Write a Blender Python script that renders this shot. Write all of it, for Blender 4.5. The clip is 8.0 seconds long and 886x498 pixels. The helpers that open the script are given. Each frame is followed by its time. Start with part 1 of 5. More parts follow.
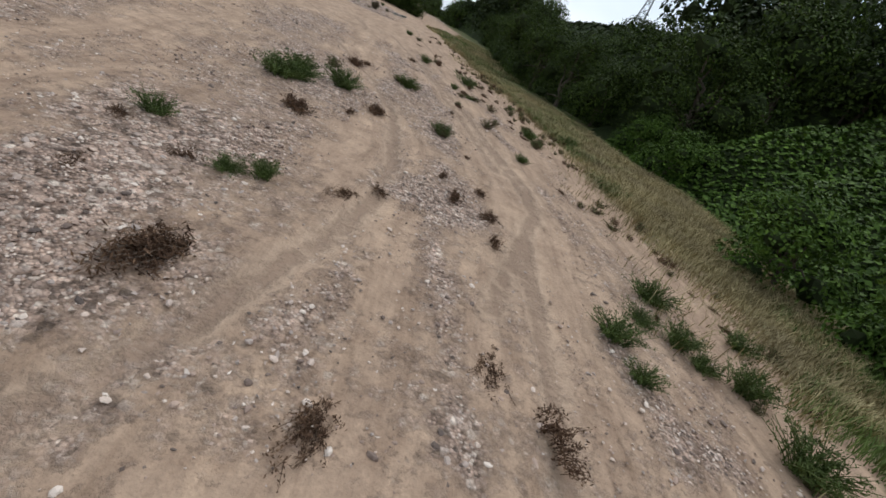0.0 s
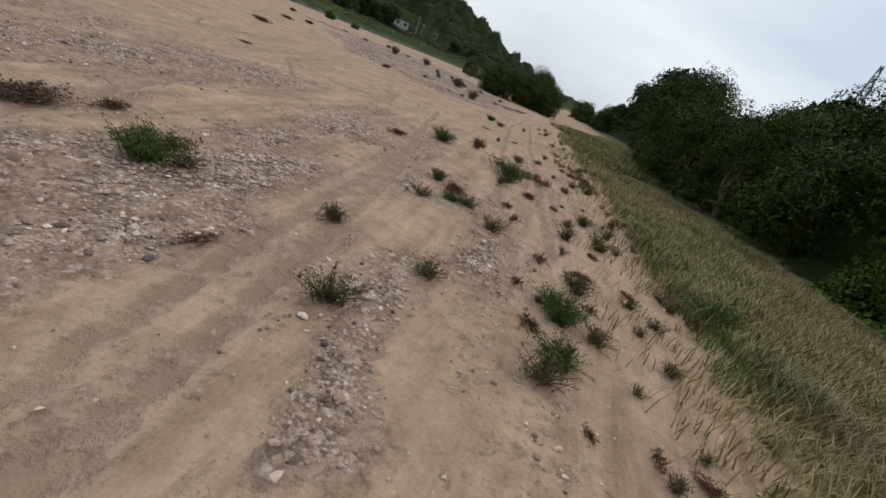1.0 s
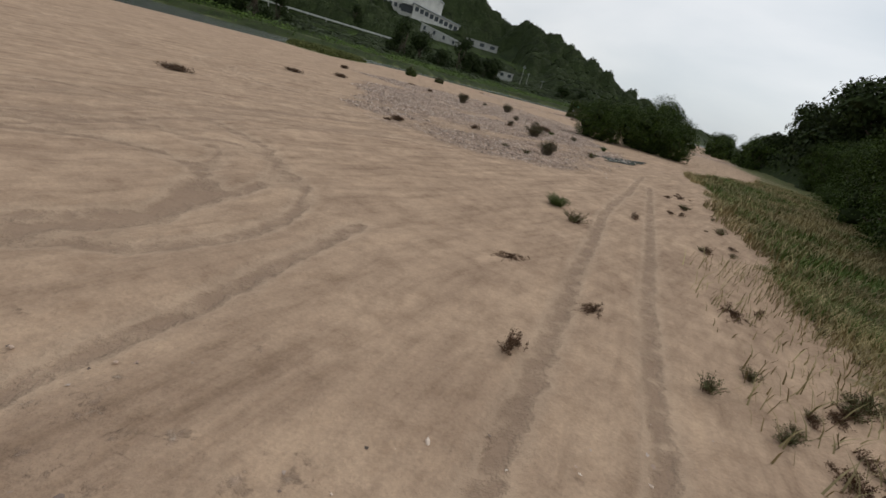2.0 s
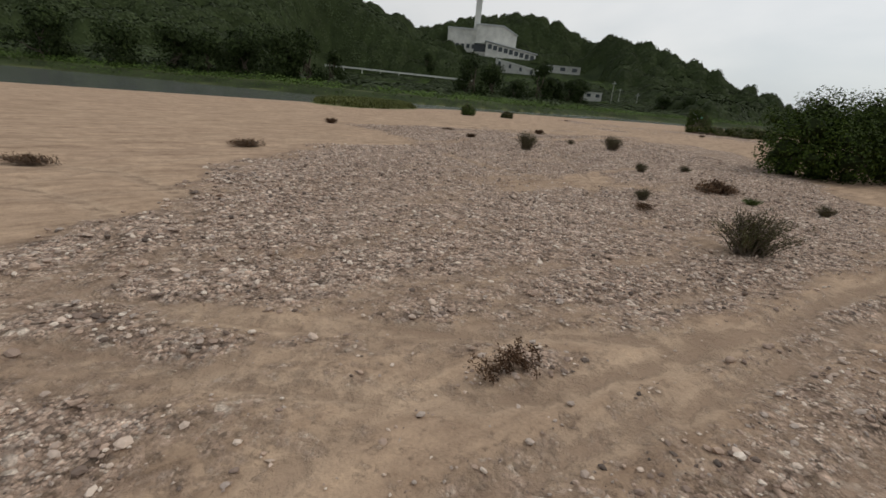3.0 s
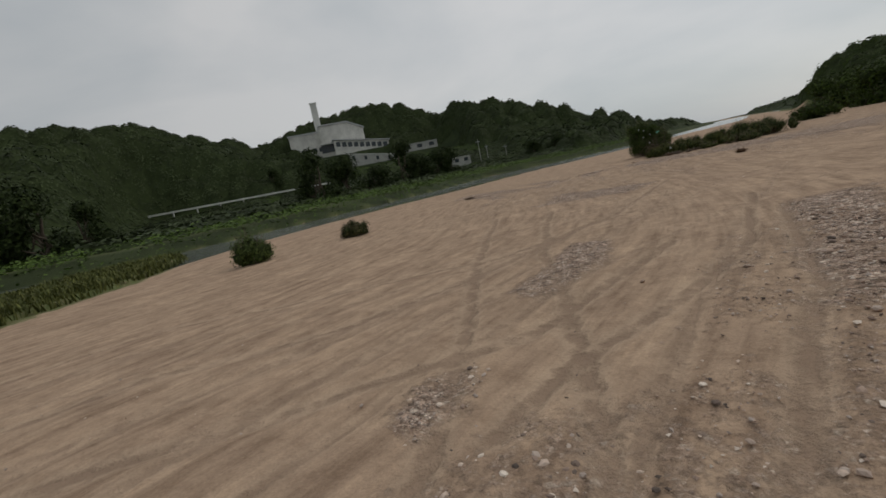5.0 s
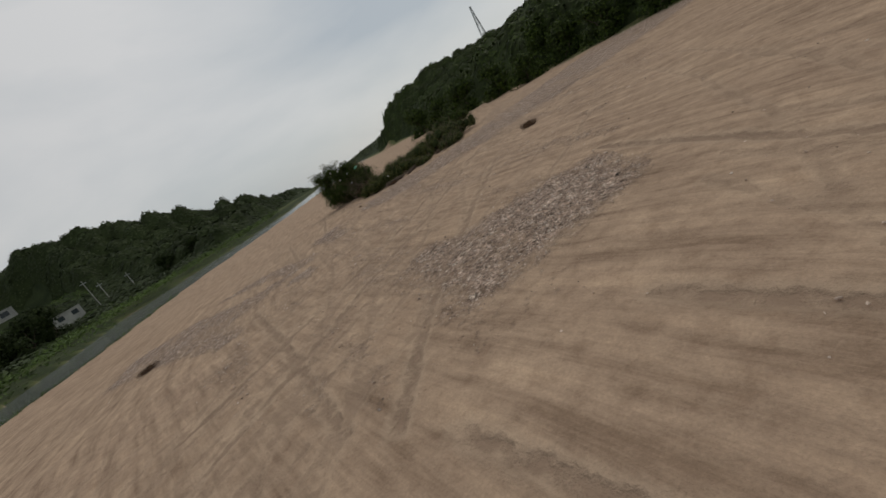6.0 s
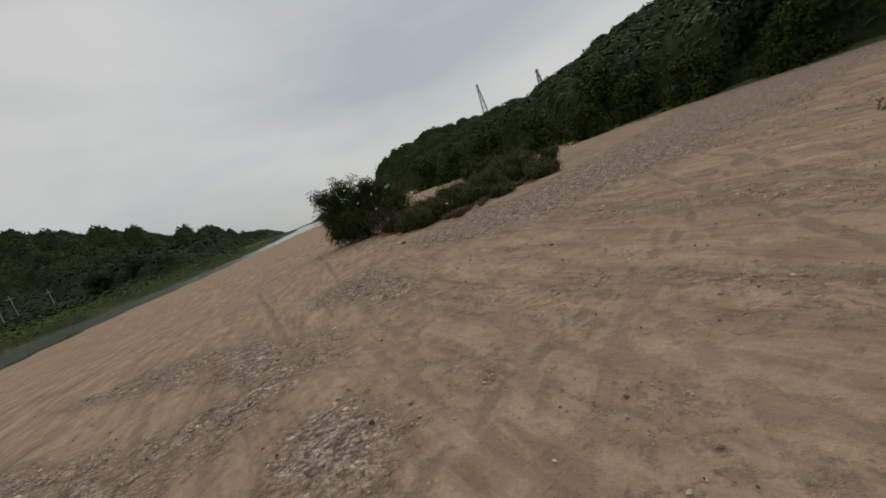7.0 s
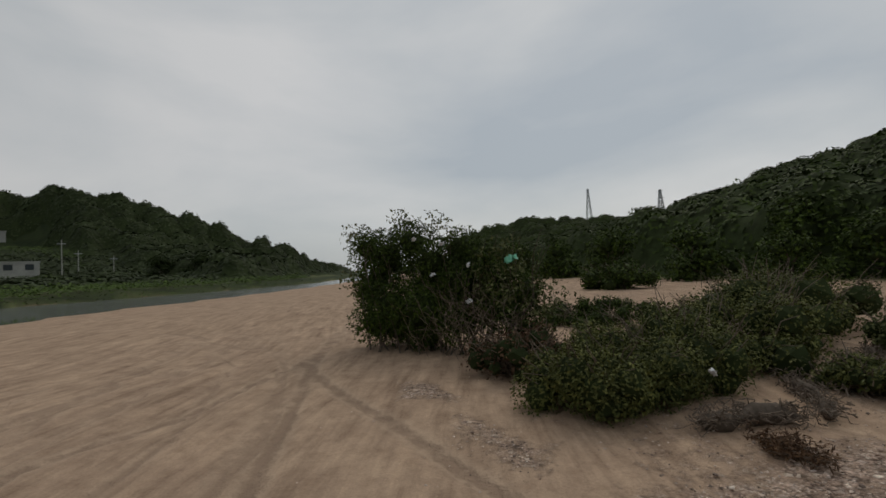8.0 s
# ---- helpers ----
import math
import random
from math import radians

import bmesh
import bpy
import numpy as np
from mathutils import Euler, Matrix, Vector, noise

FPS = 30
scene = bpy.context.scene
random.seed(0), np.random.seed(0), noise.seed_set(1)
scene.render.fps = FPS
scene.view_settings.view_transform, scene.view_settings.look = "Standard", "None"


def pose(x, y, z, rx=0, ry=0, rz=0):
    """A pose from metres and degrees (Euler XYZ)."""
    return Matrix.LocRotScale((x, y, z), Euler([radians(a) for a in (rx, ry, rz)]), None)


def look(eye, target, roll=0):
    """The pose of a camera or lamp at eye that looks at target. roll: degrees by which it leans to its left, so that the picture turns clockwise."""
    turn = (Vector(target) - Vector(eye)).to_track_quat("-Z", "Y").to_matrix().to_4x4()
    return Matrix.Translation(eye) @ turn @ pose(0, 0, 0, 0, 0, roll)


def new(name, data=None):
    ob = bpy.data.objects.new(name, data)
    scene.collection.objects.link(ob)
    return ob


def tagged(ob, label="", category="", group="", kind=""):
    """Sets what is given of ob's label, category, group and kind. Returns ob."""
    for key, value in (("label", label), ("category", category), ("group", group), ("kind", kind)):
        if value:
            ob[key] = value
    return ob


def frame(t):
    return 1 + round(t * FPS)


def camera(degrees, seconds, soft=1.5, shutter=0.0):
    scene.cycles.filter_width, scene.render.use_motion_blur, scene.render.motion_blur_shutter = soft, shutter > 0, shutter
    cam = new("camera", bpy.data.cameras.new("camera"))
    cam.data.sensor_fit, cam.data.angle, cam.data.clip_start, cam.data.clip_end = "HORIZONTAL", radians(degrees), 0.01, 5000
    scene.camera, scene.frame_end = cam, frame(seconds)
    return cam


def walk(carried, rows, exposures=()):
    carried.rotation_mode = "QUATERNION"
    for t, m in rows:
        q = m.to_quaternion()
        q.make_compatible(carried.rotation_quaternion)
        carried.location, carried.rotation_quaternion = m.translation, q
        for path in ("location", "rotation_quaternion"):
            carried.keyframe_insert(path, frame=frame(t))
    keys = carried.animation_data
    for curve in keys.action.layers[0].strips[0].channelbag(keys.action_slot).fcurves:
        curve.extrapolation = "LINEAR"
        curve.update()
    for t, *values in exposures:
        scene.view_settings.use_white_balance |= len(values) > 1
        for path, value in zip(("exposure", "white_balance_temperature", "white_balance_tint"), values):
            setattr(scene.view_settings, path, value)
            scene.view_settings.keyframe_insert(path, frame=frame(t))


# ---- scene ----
cam = camera(87.6, 8.0, 1.6)
PATH = [
    (0, (-28.464, -55.708, 2.756), (-27.01, -54.616, 1.923), 27.5),
    (0.5, (-22.036, -53.093, 2.505), (-20.88, -51.668, 1.71), 25.0),
    (1, (-16.631, -48.845, 2.409), (-15.715, -47.221, 1.684), 23.3),
    (1.5, (-11.833, -43.228, 2.583), (-11.182, -41.471, 1.883), 20.4),
    (1.7, (-10.125, -40.713, 2.67), (-9.576, -38.921, 1.971), 19.0),
    (2.8, (-4.412, -16.722, 2.661), (-4.347, -14.838, 1.994), 6.3),
    (3, (-3.05, -12.649, 2.544), (-3.084, -10.753, 1.91), 5.4),
    (3.5, (-0.281, -1.64, 2.469), (-0.514, 0.261, 1.893), 2.8),
    (4, (1.366, 9.639, 2.531), (0.988, 11.516, 1.952), -1.2),
    (4.5, (1.806, 18.978, 2.637), (1.558, 20.882, 2.074), -8.1),
    (5, (2.653, 27.924, 2.541), (3.034, 29.864, 2.239), -11.7),
    (5.2, (3.533, 32.381, 2.612), (4.239, 34.236, 2.363), -13.2),
    (6.3, (9.052, 50.898, 3.091), (10.675, 51.927, 2.538), -32.6),
    (6.5, (10.97, 53.81, 2.926), (12.636, 54.8, 2.433), -30.2),
    (7, (16.578, 60.071, 2.166), (18.285, 61.067, 1.863), -20.6),
    (7.5, (22.634, 65.337, 1.731), (24.289, 66.455, 1.627), -9.0),
    (8, (29.238, 69.96, 2.431), (30.842, 71.152, 2.517), -2.8),
]
EXPOSURES = [(0, 0.27, 6250, 10), (0.5, 0.15, 6400, 10), (1, 0.05, 6550, 10), (1.7, -0.03, 6650, 10), (2.8, -0.1, 6900, 10), (3.5, -0.04, 6900, 10), (4.5, 0.0, 6850, 10), (5.0, -0.54, 6900, 10), (5.2, -0.59, 6900, 10), (6.3, -0.54, 7000, 10), (7, -0.58, 7050, 10), (7.5, -0.75, 7000, 10), (8, -0.66, 6950, 10)]
walk(cam, [(t, look(eye, aim, roll)) for t, eye, aim, roll in PATH], EXPOSURES)

# ---- sky and sun ----
SUN_WAY = (0.65, 0.17, 0.74)


def make_world():
    world = bpy.data.worlds.new("overcast_sky")
    scene.world = world
    world.use_nodes = True
    nt = world.node_tree
    nt.nodes.clear()
    out = nt.nodes.new("ShaderNodeOutputWorld")
    bg = nt.nodes.new("ShaderNodeBackground")
    sky = nt.nodes.new("ShaderNodeTexSky")
    sky.sky_type, sky.sun_disc = "NISHITA", False
    sky.sun_elevation, sky.sun_rotation = radians(48), radians(75)
    dim = nt.nodes.new("ShaderNodeMix")
    dim.data_type, dim.blend_type = "RGBA", "MULTIPLY"
    dim.inputs["Factor"].default_value = 1
    dim.inputs["B"].default_value = (0.1, 0.1, 0.1, 1)
    co = nt.nodes.new("ShaderNodeTexCoord")
    mp = nt.nodes.new("ShaderNodeMapping")
    mp.inputs["Scale"].default_value = (1.0, 1.0, 2.6)
    no = nt.nodes.new("ShaderNodeTexNoise")
    no.inputs["Scale"].default_value, no.inputs["Detail"].default_value = 1.5, 7
    no.inputs["Roughness"].default_value, no.inputs["Distortion"].default_value = 0.47, 0.25
    ramp = nt.nodes.new("ShaderNodeValToRGB")
    e = ramp.color_ramp.elements
    e[0].position, e[0].color = 0.34, (0.375, 0.43, 0.49, 1)
    e[1].position, e[1].color = 0.66, (0.61, 0.632, 0.662, 1)
    m = e.new(0.5)
    m.color = (0.49, 0.53, 0.57, 1)
    mix = nt.nodes.new("ShaderNodeMix")
    mix.data_type = "RGBA"
    mix.inputs["Factor"].default_value = 0.9
    li = nt.links.new
    li(sky.outputs[0], dim.inputs["A"])
    li(co.outputs["Generated"], mp.inputs[0])
    li(mp.outputs[0], no.inputs["Vector"])
    li(no.outputs["Fac"], ramp.inputs[0])
    li(dim.outputs["Result"], mix.inputs["A"])
    li(ramp.outputs[0], mix.inputs["B"])
    # the veiled sun brightens its side of the cloud sheet
    dot = nt.nodes.new("ShaderNodeVectorMath")
    dot.operation = "DOT_PRODUCT"
    dot.inputs[1].default_value = SUN_WAY
    glow = nt.nodes.new("ShaderNodeMapRange")
    glow.inputs["From Min"].default_value, glow.inputs["From Max"].default_value = -0.5, 1.0
    glow.inputs["To Min"].default_value, glow.inputs["To Max"].default_value = 0.95, 1.58
    lit = nt.nodes.new("ShaderNodeVectorMath")
    lit.operation = "SCALE"
    li(co.outputs["Generated"], dot.inputs[0])
    li(dot.outputs["Value"], glow.inputs[0])
    li(mix.outputs["Result"], lit.inputs[0])
    li(glow.outputs[0], lit.inputs["Scale"])
    li(lit.outputs[0], bg.inputs[0])
    li(bg.outputs[0], out.inputs[0])


make_world()
sun = new("sun", bpy.data.lights.new("sun", "SUN"))
sun.data.energy, sun.data.angle, sun.data.color = 0.75, radians(25), (1.0, 0.95, 0.88)
sun.matrix_world = look((65, 17, 74), (0, 0, 0))


# ---- materials ----
def shader(name, rough=0.9, spec=0.2):
    m = bpy.data.materials.new(name)
    m.use_nodes = True
    nt = m.node_tree
    b = nt.nodes["Principled BSDF"]
    b.inputs["Roughness"].default_value = rough
    b.inputs["Specular IOR Level"].default_value = spec
    return m, nt, b


def node(nt, kind, **values):
    n = nt.nodes.new(kind)
    for k, v in values.items():
        n.inputs[k.replace("_", " ")].default_value = v
    return n


def coords(nt):
    return nt.nodes.new("ShaderNodeTexCoord").outputs["Object"]


def noise_out(nt, vec, scale, detail=4, rough=0.55, out="Fac"):
    n = node(nt, "ShaderNodeTexNoise", Scale=scale, Detail=detail, Roughness=rough)
    nt.links.new(vec, n.inputs["Vector"])
    return n.outputs[out]


def ramp_out(nt, fac, stops):
    r = nt.nodes.new("ShaderNodeValToRGB")
    e = r.color_ramp.elements
    e[0].position, e[0].color = stops[0][0], (*stops[0][1], 1)
    e[1].position, e[1].color = stops[-1][0], (*stops[-1][1], 1)
    for p, c in stops[1:-1]:
        e.new(p).color = (*c, 1)
    nt.links.new(fac, r.inputs[0])
    return r.outputs[0]


def mix_out(nt, fac, a, b, blend="MIX"):
    n = nt.nodes.new("ShaderNodeMix")
    n.data_type, n.blend_type = "RGBA", blend
    for value, slot in ((fac, "Factor"), (a, "A"), (b, "B")):
        if isinstance(value, bpy.types.NodeSocket):
            nt.links.new(value, n.inputs[slot])
        else:
            n.inputs[slot].default_value = value if slot == "Factor" else (*value, 1)
    return n.outputs["Result"]


def calc(nt, op, a, b=0.0, clamp=False):
    n = nt.nodes.new("ShaderNodeMath")
    n.operation, n.use_clamp = op, clamp
    for value, k in ((a, 0), (b, 1)):
        if isinstance(value, bpy.types.NodeSocket):
            nt.links.new(value, n.inputs[k])
        else:
            n.inputs[k].default_value = value
    return n.outputs[0]


def bump(nt, b, height, strength, distance):
    n = node(nt, "ShaderNodeBump", Strength=strength, Distance=distance)
    nt.links.new(height, n.inputs["Height"])
    nt.links.new(n.outputs[0], b.inputs["Normal"])


def cover(nt, name):
    n = nt.nodes.new("ShaderNodeAttribute")
    n.attribute_name = name
    return n.outputs["Fac"]


def ground_material():
    m, nt, b = shader("sand_gravel_and_turf", 0.95, 0.12)
    v = coords(nt)
    big, mid, fine = noise_out(nt, v, 0.09, 4), noise_out(nt, v, 0.8, 5), noise_out(nt, v, 26, 4, 0.7)
    flows = []
    for across in ("drift_edge", "drift_shore"):
        run = nt.nodes.new("ShaderNodeCombineXYZ")
        nt.links.new(calc(nt, "MULTIPLY", cover(nt, across), 2.6), run.inputs[0])
        nt.links.new(calc(nt, "MULTIPLY", cover(nt, "drift_along"), 0.3), run.inputs[1])
        fine_run = nt.nodes.new("ShaderNodeVectorMath")
        fine_run.operation = "MULTIPLY"
        nt.links.new(run.outputs[0], fine_run.inputs[0])
        fine_run.inputs[1].default_value = (3.1, 2.4, 1.0)
        flows.append(calc(nt, "ADD", calc(nt, "MULTIPLY", noise_out(nt, run.outputs[0], 1.0, 5, 0.62), 0.72), calc(nt, "MULTIPLY", noise_out(nt, fine_run.outputs[0], 1.0, 4, 0.6), 0.28)))
    turn = cover(nt, "drift_turn")
    streak = calc(nt, "ADD", calc(nt, "MULTIPLY", flows[0], calc(nt, "SUBTRACT", 1.0, turn)), calc(nt, "MULTIPLY", flows[1], turn))
    sand = ramp_out(nt, big, [(0.3, (0.378, 0.264, 0.184)), (0.5, (0.433, 0.308, 0.217)), (0.7, (0.403, 0.281, 0.2))])
    sand = mix_out(nt, 0.5, sand, ramp_out(nt, mid, [(0.3, (0.333, 0.23, 0.162)), (0.7, (0.52, 0.373, 0.262))]))
    sand = mix_out(nt, 0.78, sand, ramp_out(nt, streak, [(0.36, (0.6, 0.57, 0.55)), (0.5, (1, 1, 1)), (0.64, (1.24, 1.24, 1.22))]), "MULTIPLY")
    grain = ramp_out(nt, fine, [(0.3, (0.78, 0.78, 0.78)), (0.7, (1.17, 1.16, 1.14))])
    sand = mix_out(nt, 0.6, sand, grain, "MULTIPLY")
    churn = noise_out(nt, v, 2.3, 6, 0.72)
    sand = mix_out(nt, 0.7, sand, ramp_out(nt, churn, [(0.34, (0.72, 0.69, 0.67)), (0.5, (1, 1, 1)), (0.66, (1.17, 1.17, 1.16))]), "MULTIPLY")
    edge = calc(nt, "MULTIPLY", calc(nt, "SUBTRACT", noise_out(nt, v, 3.5, 5, 0.72), 0.5), 0.34)

    def band(gap, lo, hi):
        n = nt.nodes.new("ShaderNodeMapRange")
        n.interpolation_type = "SMOOTHSTEP"
        nt.links.new(calc(nt, "ADD", gap, edge), n.inputs["Value"])
        n.inputs["From Min"].default_value, n.inputs["From Max"].default_value = lo, hi
        n.inputs["To Min"].default_value, n.inputs["To Max"].default_value = 1.0, 0.0
        return n.outputs[0]

    main, stray = cover(nt, "track_gap"), cover(nt, "stray_gap")
    fade = calc(nt, "ADD", 0.55, calc(nt, "MULTIPLY", noise_out(nt, v, 0.45, 4, 0.6), 0.8), True)
    trk = calc(nt, "MULTIPLY", fade, calc(nt, "MAXIMUM", band(main, 0.03, 0.165), calc(nt, "MULTIPLY", band(stray, 0.02, 0.13), 0.6)))
    lip = calc(nt, "MULTIPLY", fade, calc(nt, "MAXIMUM", band(main, 0.14, 0.32), calc(nt, "MULTIPLY", band(stray, 0.1, 0.26), 0.6)))
    # paler lips, and ruts coloured darker to stand in for their shadow
    sand = mix_out(nt, calc(nt, "MULTIPLY", lip, 0.36), sand, (0.53, 0.395, 0.285))
    sand = mix_out(nt, calc(nt, "MULTIPLY", trk, 0.74), sand, (0.275, 0.188, 0.133))
    # pebbles of two sizes between the stones
    vo = node(nt, "ShaderNodeTexVoronoi", Scale=12.0)
    nt.links.new(v, vo.inputs["Vector"])
    vs = node(nt, "ShaderNodeTexVoronoi", Scale=30.0)
    nt.links.new(v, vs.inputs["Vector"])
    stone_tones = [(0.0, (0.12, 0.092, 0.075)), (0.3, (0.37, 0.268, 0.21)), (0.6, (0.59, 0.43, 0.335)), (0.85, (0.5, 0.4, 0.335)), (1.0, (0.82, 0.69, 0.57))]
    layers = []
    for cells in (vo, vs):
        tone = nt.nodes.new("ShaderNodeSeparateColor")
        nt.links.new(cells.outputs["Color"], tone.inputs[0])
        # cell borders darkened: painted shade in the gaps between pebbles
        gap_shade = ramp_out(nt, cells.outputs["Distance"], [(0.42, (1.1, 1.1, 1.1)), (0.75, (0.55, 0.52, 0.5))])
        layers.append(mix_out(nt, 1.0, ramp_out(nt, tone.outputs[0], stone_tones), gap_shade, "MULTIPLY"))
    sort = calc(nt, "MULTIPLY", calc(nt, "SUBTRACT", noise_out(nt, v, 5.0, 3), 0.46), 12.0, True)
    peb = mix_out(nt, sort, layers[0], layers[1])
    # dark and pale clumps: sorted gravel, plus shaded hollows put into the colour
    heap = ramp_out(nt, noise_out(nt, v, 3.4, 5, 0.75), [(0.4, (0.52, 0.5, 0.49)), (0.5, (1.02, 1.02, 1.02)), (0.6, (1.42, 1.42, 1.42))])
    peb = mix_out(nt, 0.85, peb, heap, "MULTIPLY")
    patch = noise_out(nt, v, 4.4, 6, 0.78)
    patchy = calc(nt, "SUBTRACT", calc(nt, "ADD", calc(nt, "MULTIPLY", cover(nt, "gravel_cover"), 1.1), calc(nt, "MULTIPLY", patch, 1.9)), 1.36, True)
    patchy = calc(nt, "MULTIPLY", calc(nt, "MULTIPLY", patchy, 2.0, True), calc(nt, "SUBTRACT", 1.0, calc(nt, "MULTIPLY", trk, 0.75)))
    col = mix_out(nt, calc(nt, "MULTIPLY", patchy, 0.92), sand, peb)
    turf = ramp_out(nt, noise_out(nt, v, 0.5, 6, 0.7), [(0.3, (0.1, 0.1, 0.045)), (0.46, (0.14, 0.14, 0.06)), (0.58, (0.11, 0.14, 0.05)), (0.7, (0.27, 0.22, 0.13))])
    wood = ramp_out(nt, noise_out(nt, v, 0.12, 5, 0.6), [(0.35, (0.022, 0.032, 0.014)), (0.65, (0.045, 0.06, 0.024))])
    gr = cover(nt, "turf_cover")
    ragged = calc(nt, "MULTIPLY", calc(nt, "SUBTRACT", calc(nt, "ADD", gr, calc(nt, "MULTIPLY", calc(nt, "SUBTRACT", noise_out(nt, v, 2.2, 5, 0.7), 0.5), 1.6)), 0.5), 2.5, True)
    col = mix_out(nt, ragged, col, turf)
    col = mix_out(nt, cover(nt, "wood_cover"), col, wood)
    nt.links.new(col, b.inputs["Base Color"])
    h = calc(nt, "ADD", calc(nt, "MULTIPLY", fine, 0.25), calc(nt, "ADD", calc(nt, "MULTIPLY", mid, 0.6), calc(nt, "MULTIPLY", streak, 1.2)))
    h = calc(nt, "ADD", h, calc(nt, "MULTIPLY", noise_out(nt, v, 3.2, 5, 0.65), 1.3))
    h = calc(nt, "ADD", h, calc(nt, "MULTIPLY", calc(nt, "SUBTRACT", 1.2, calc(nt, "ADD", vo.outputs["Distance"], calc(nt, "MULTIPLY", vs.outputs["Distance"], 0.5))), calc(nt, "MULTIPLY", patchy, 1.8)))
    h = calc(nt, "SUBTRACT", calc(nt, "ADD", h, calc(nt, "MULTIPLY", lip, 0.5)), calc(nt, "MULTIPLY", trk, 1.1))
    bump(nt, b, h, 0.75, 0.06)
    return m


def leaf_material(name, dark, light, patch=0.25, rough=0.6, low=0.6, high=1.4):
    m, nt, b = shader(name, rough, 0.08)
    g = nt.nodes.new("ShaderNodeNewGeometry")
    c = ramp_out(nt, g.outputs["Random Per Island"], [(0.0, dark), (0.75, tuple((a + d) / 2 for a, d in zip(dark, light))), (1.0, light)])
    n = noise_out(nt, coords(nt), patch, 4)
    c = mix_out(nt, 0.75, c, ramp_out(nt, n, [(0.3, (low, low * 1.03, low)), (0.7, (high * 0.97, high, high * 0.86))]), "MULTIPLY")
    nt.links.new(c, b.inputs["Base Color"])
    return m


def stone_material(name, single=False):
    m, nt, b = shader(name, 0.85, 0.3)
    g = nt.nodes.new("ShaderNodeObjectInfo").outputs["Random"] if single else nt.nodes.new("ShaderNodeNewGeometry").outputs["Random Per Island"]
    c = ramp_out(nt, g, [(0.0, (0.11, 0.085, 0.072)), (0.22, (0.31, 0.225, 0.18)), (0.45, (0.53, 0.385, 0.3)), (0.62, (0.43, 0.355, 0.31)), (0.82, (0.68, 0.53, 0.43)), (1.0, (0.82, 0.71, 0.61))])
    n = noise_out(nt, coords(nt), 30, 3)
    c = mix_out(nt, 0.5, c, ramp_out(nt, n, [(0.3, (0.8, 0.78, 0.75)), (0.7, (1.1, 1.1, 1.1))]), "MULTIPLY")
    nt.links.new(c, b.inputs["Base Color"])
    bump(nt, b, n, 0.3, 0.01)
    return m


def bark_material(name, a, c):
    m, nt, b = shader(name, 0.9, 0.15)
    n = noise_out(nt, coords(nt), 9, 5, 0.65)
    nt.links.new(ramp_out(nt, n, [(0.3, a), (0.7, c)]), b.inputs["Base Color"])
    bump(nt, b, n, 0.5, 0.02)
    return m


def plain_material(name, c, rough=0.8, spread=0.2, scale=0.6, metal=0.0):
    m, nt, b = shader(name, rough, 0.3)
    b.inputs["Metallic"].default_value = metal
    v = coords(nt)
    n = calc(nt, "ADD", calc(nt, "MULTIPLY", noise_out(nt, v, scale, 6, 0.65), 0.6), calc(nt, "MULTIPLY", noise_out(nt, v, scale * 9, 4), 0.4))
    lo, hi = tuple(k * (1 - spread) for k in c), tuple(k * (1 + spread * 0.6) for k in c)
    nt.links.new(ramp_out(nt, n, [(0.35, lo), (0.65, hi)]), b.inputs["Base Color"])
    return m


def water_material():
    m, nt, b = shader("river_water", 0.16, 0.5)
    b.inputs["Base Color"].default_value = (0.1, 0.107, 0.1, 1)
    mp = node(nt, "ShaderNodeMapping", Scale=(0.5, 0.9, 1.0))
    nt.links.new(coords(nt), mp.inputs[0])
    bump(nt, b, noise_out(nt, mp.outputs[0], 1.6, 5), 0.25, 0.06)
    return m


GROUND, STONE, WATER = ground_material(), stone_material("river_stone"), water_material()
BOULDER = stone_material("large_river_stone", True)
WOODS = leaf_material("forest_leaves", (0.034, 0.052, 0.012), (0.05, 0.074, 0.017), 0.13, 0.6, 0.5, 1.7)
HILLWOODS = leaf_material("hillside_leaves", (0.04, 0.053, 0.026), (0.06, 0.077, 0.036), 0.09, 0.6, 0.5, 1.7)
RIVERTREE = leaf_material("far_tree_leaves", (0.018, 0.028, 0.01), (0.05, 0.07, 0.022), 0.3)
WILLOW = leaf_material("willow_leaves", (0.022, 0.036, 0.009), (0.085, 0.125, 0.024), 0.5)
SHRUB = leaf_material("olive_green_shrub_leaves", (0.055, 0.066, 0.022), (0.18, 0.18, 0.06), 0.8)
BANKWEED = leaf_material("dull_bank_herbs", (0.045, 0.074, 0.018), (0.1, 0.15, 0.036), 0.06, 0.6, 0.5, 1.6)
# dark green that puts the shade inside foliage into the colour
SHADE = plain_material("shaded_inner_foliage", (0.035, 0.048, 0.019), 0.9, 0.5, 0.13)
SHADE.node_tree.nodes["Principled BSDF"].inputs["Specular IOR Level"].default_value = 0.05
VINE = leaf_material("vine_leaves", (0.04, 0.075, 0.014), (0.125, 0.2, 0.036), 0.35)
TUFT = leaf_material("green_herb_leaves", (0.05, 0.074, 0.02), (0.13, 0.165, 0.055), 1.5)
OLIVE = leaf_material("dull_herb_leaves", (0.07, 0.078, 0.035), (0.17, 0.175, 0.08), 1.5)
DARKWEED = leaf_material("dark_olive_weed_leaves", (0.05, 0.05, 0.025), (0.14, 0.13, 0.062), 1.5)
DEAD = leaf_material("withered_brown_stalks", (0.068, 0.037, 0.025), (0.21, 0.125, 0.082), 1.5, 0.8)
STRAW = leaf_material("dry_straw_grass", (0.22, 0.17, 0.09), (0.48, 0.39, 0.23), 0.6, 0.8)
MEADOW = leaf_material("fresh_green_grass", (0.07, 0.105, 0.028), (0.18, 0.225, 0.07), 0.6)
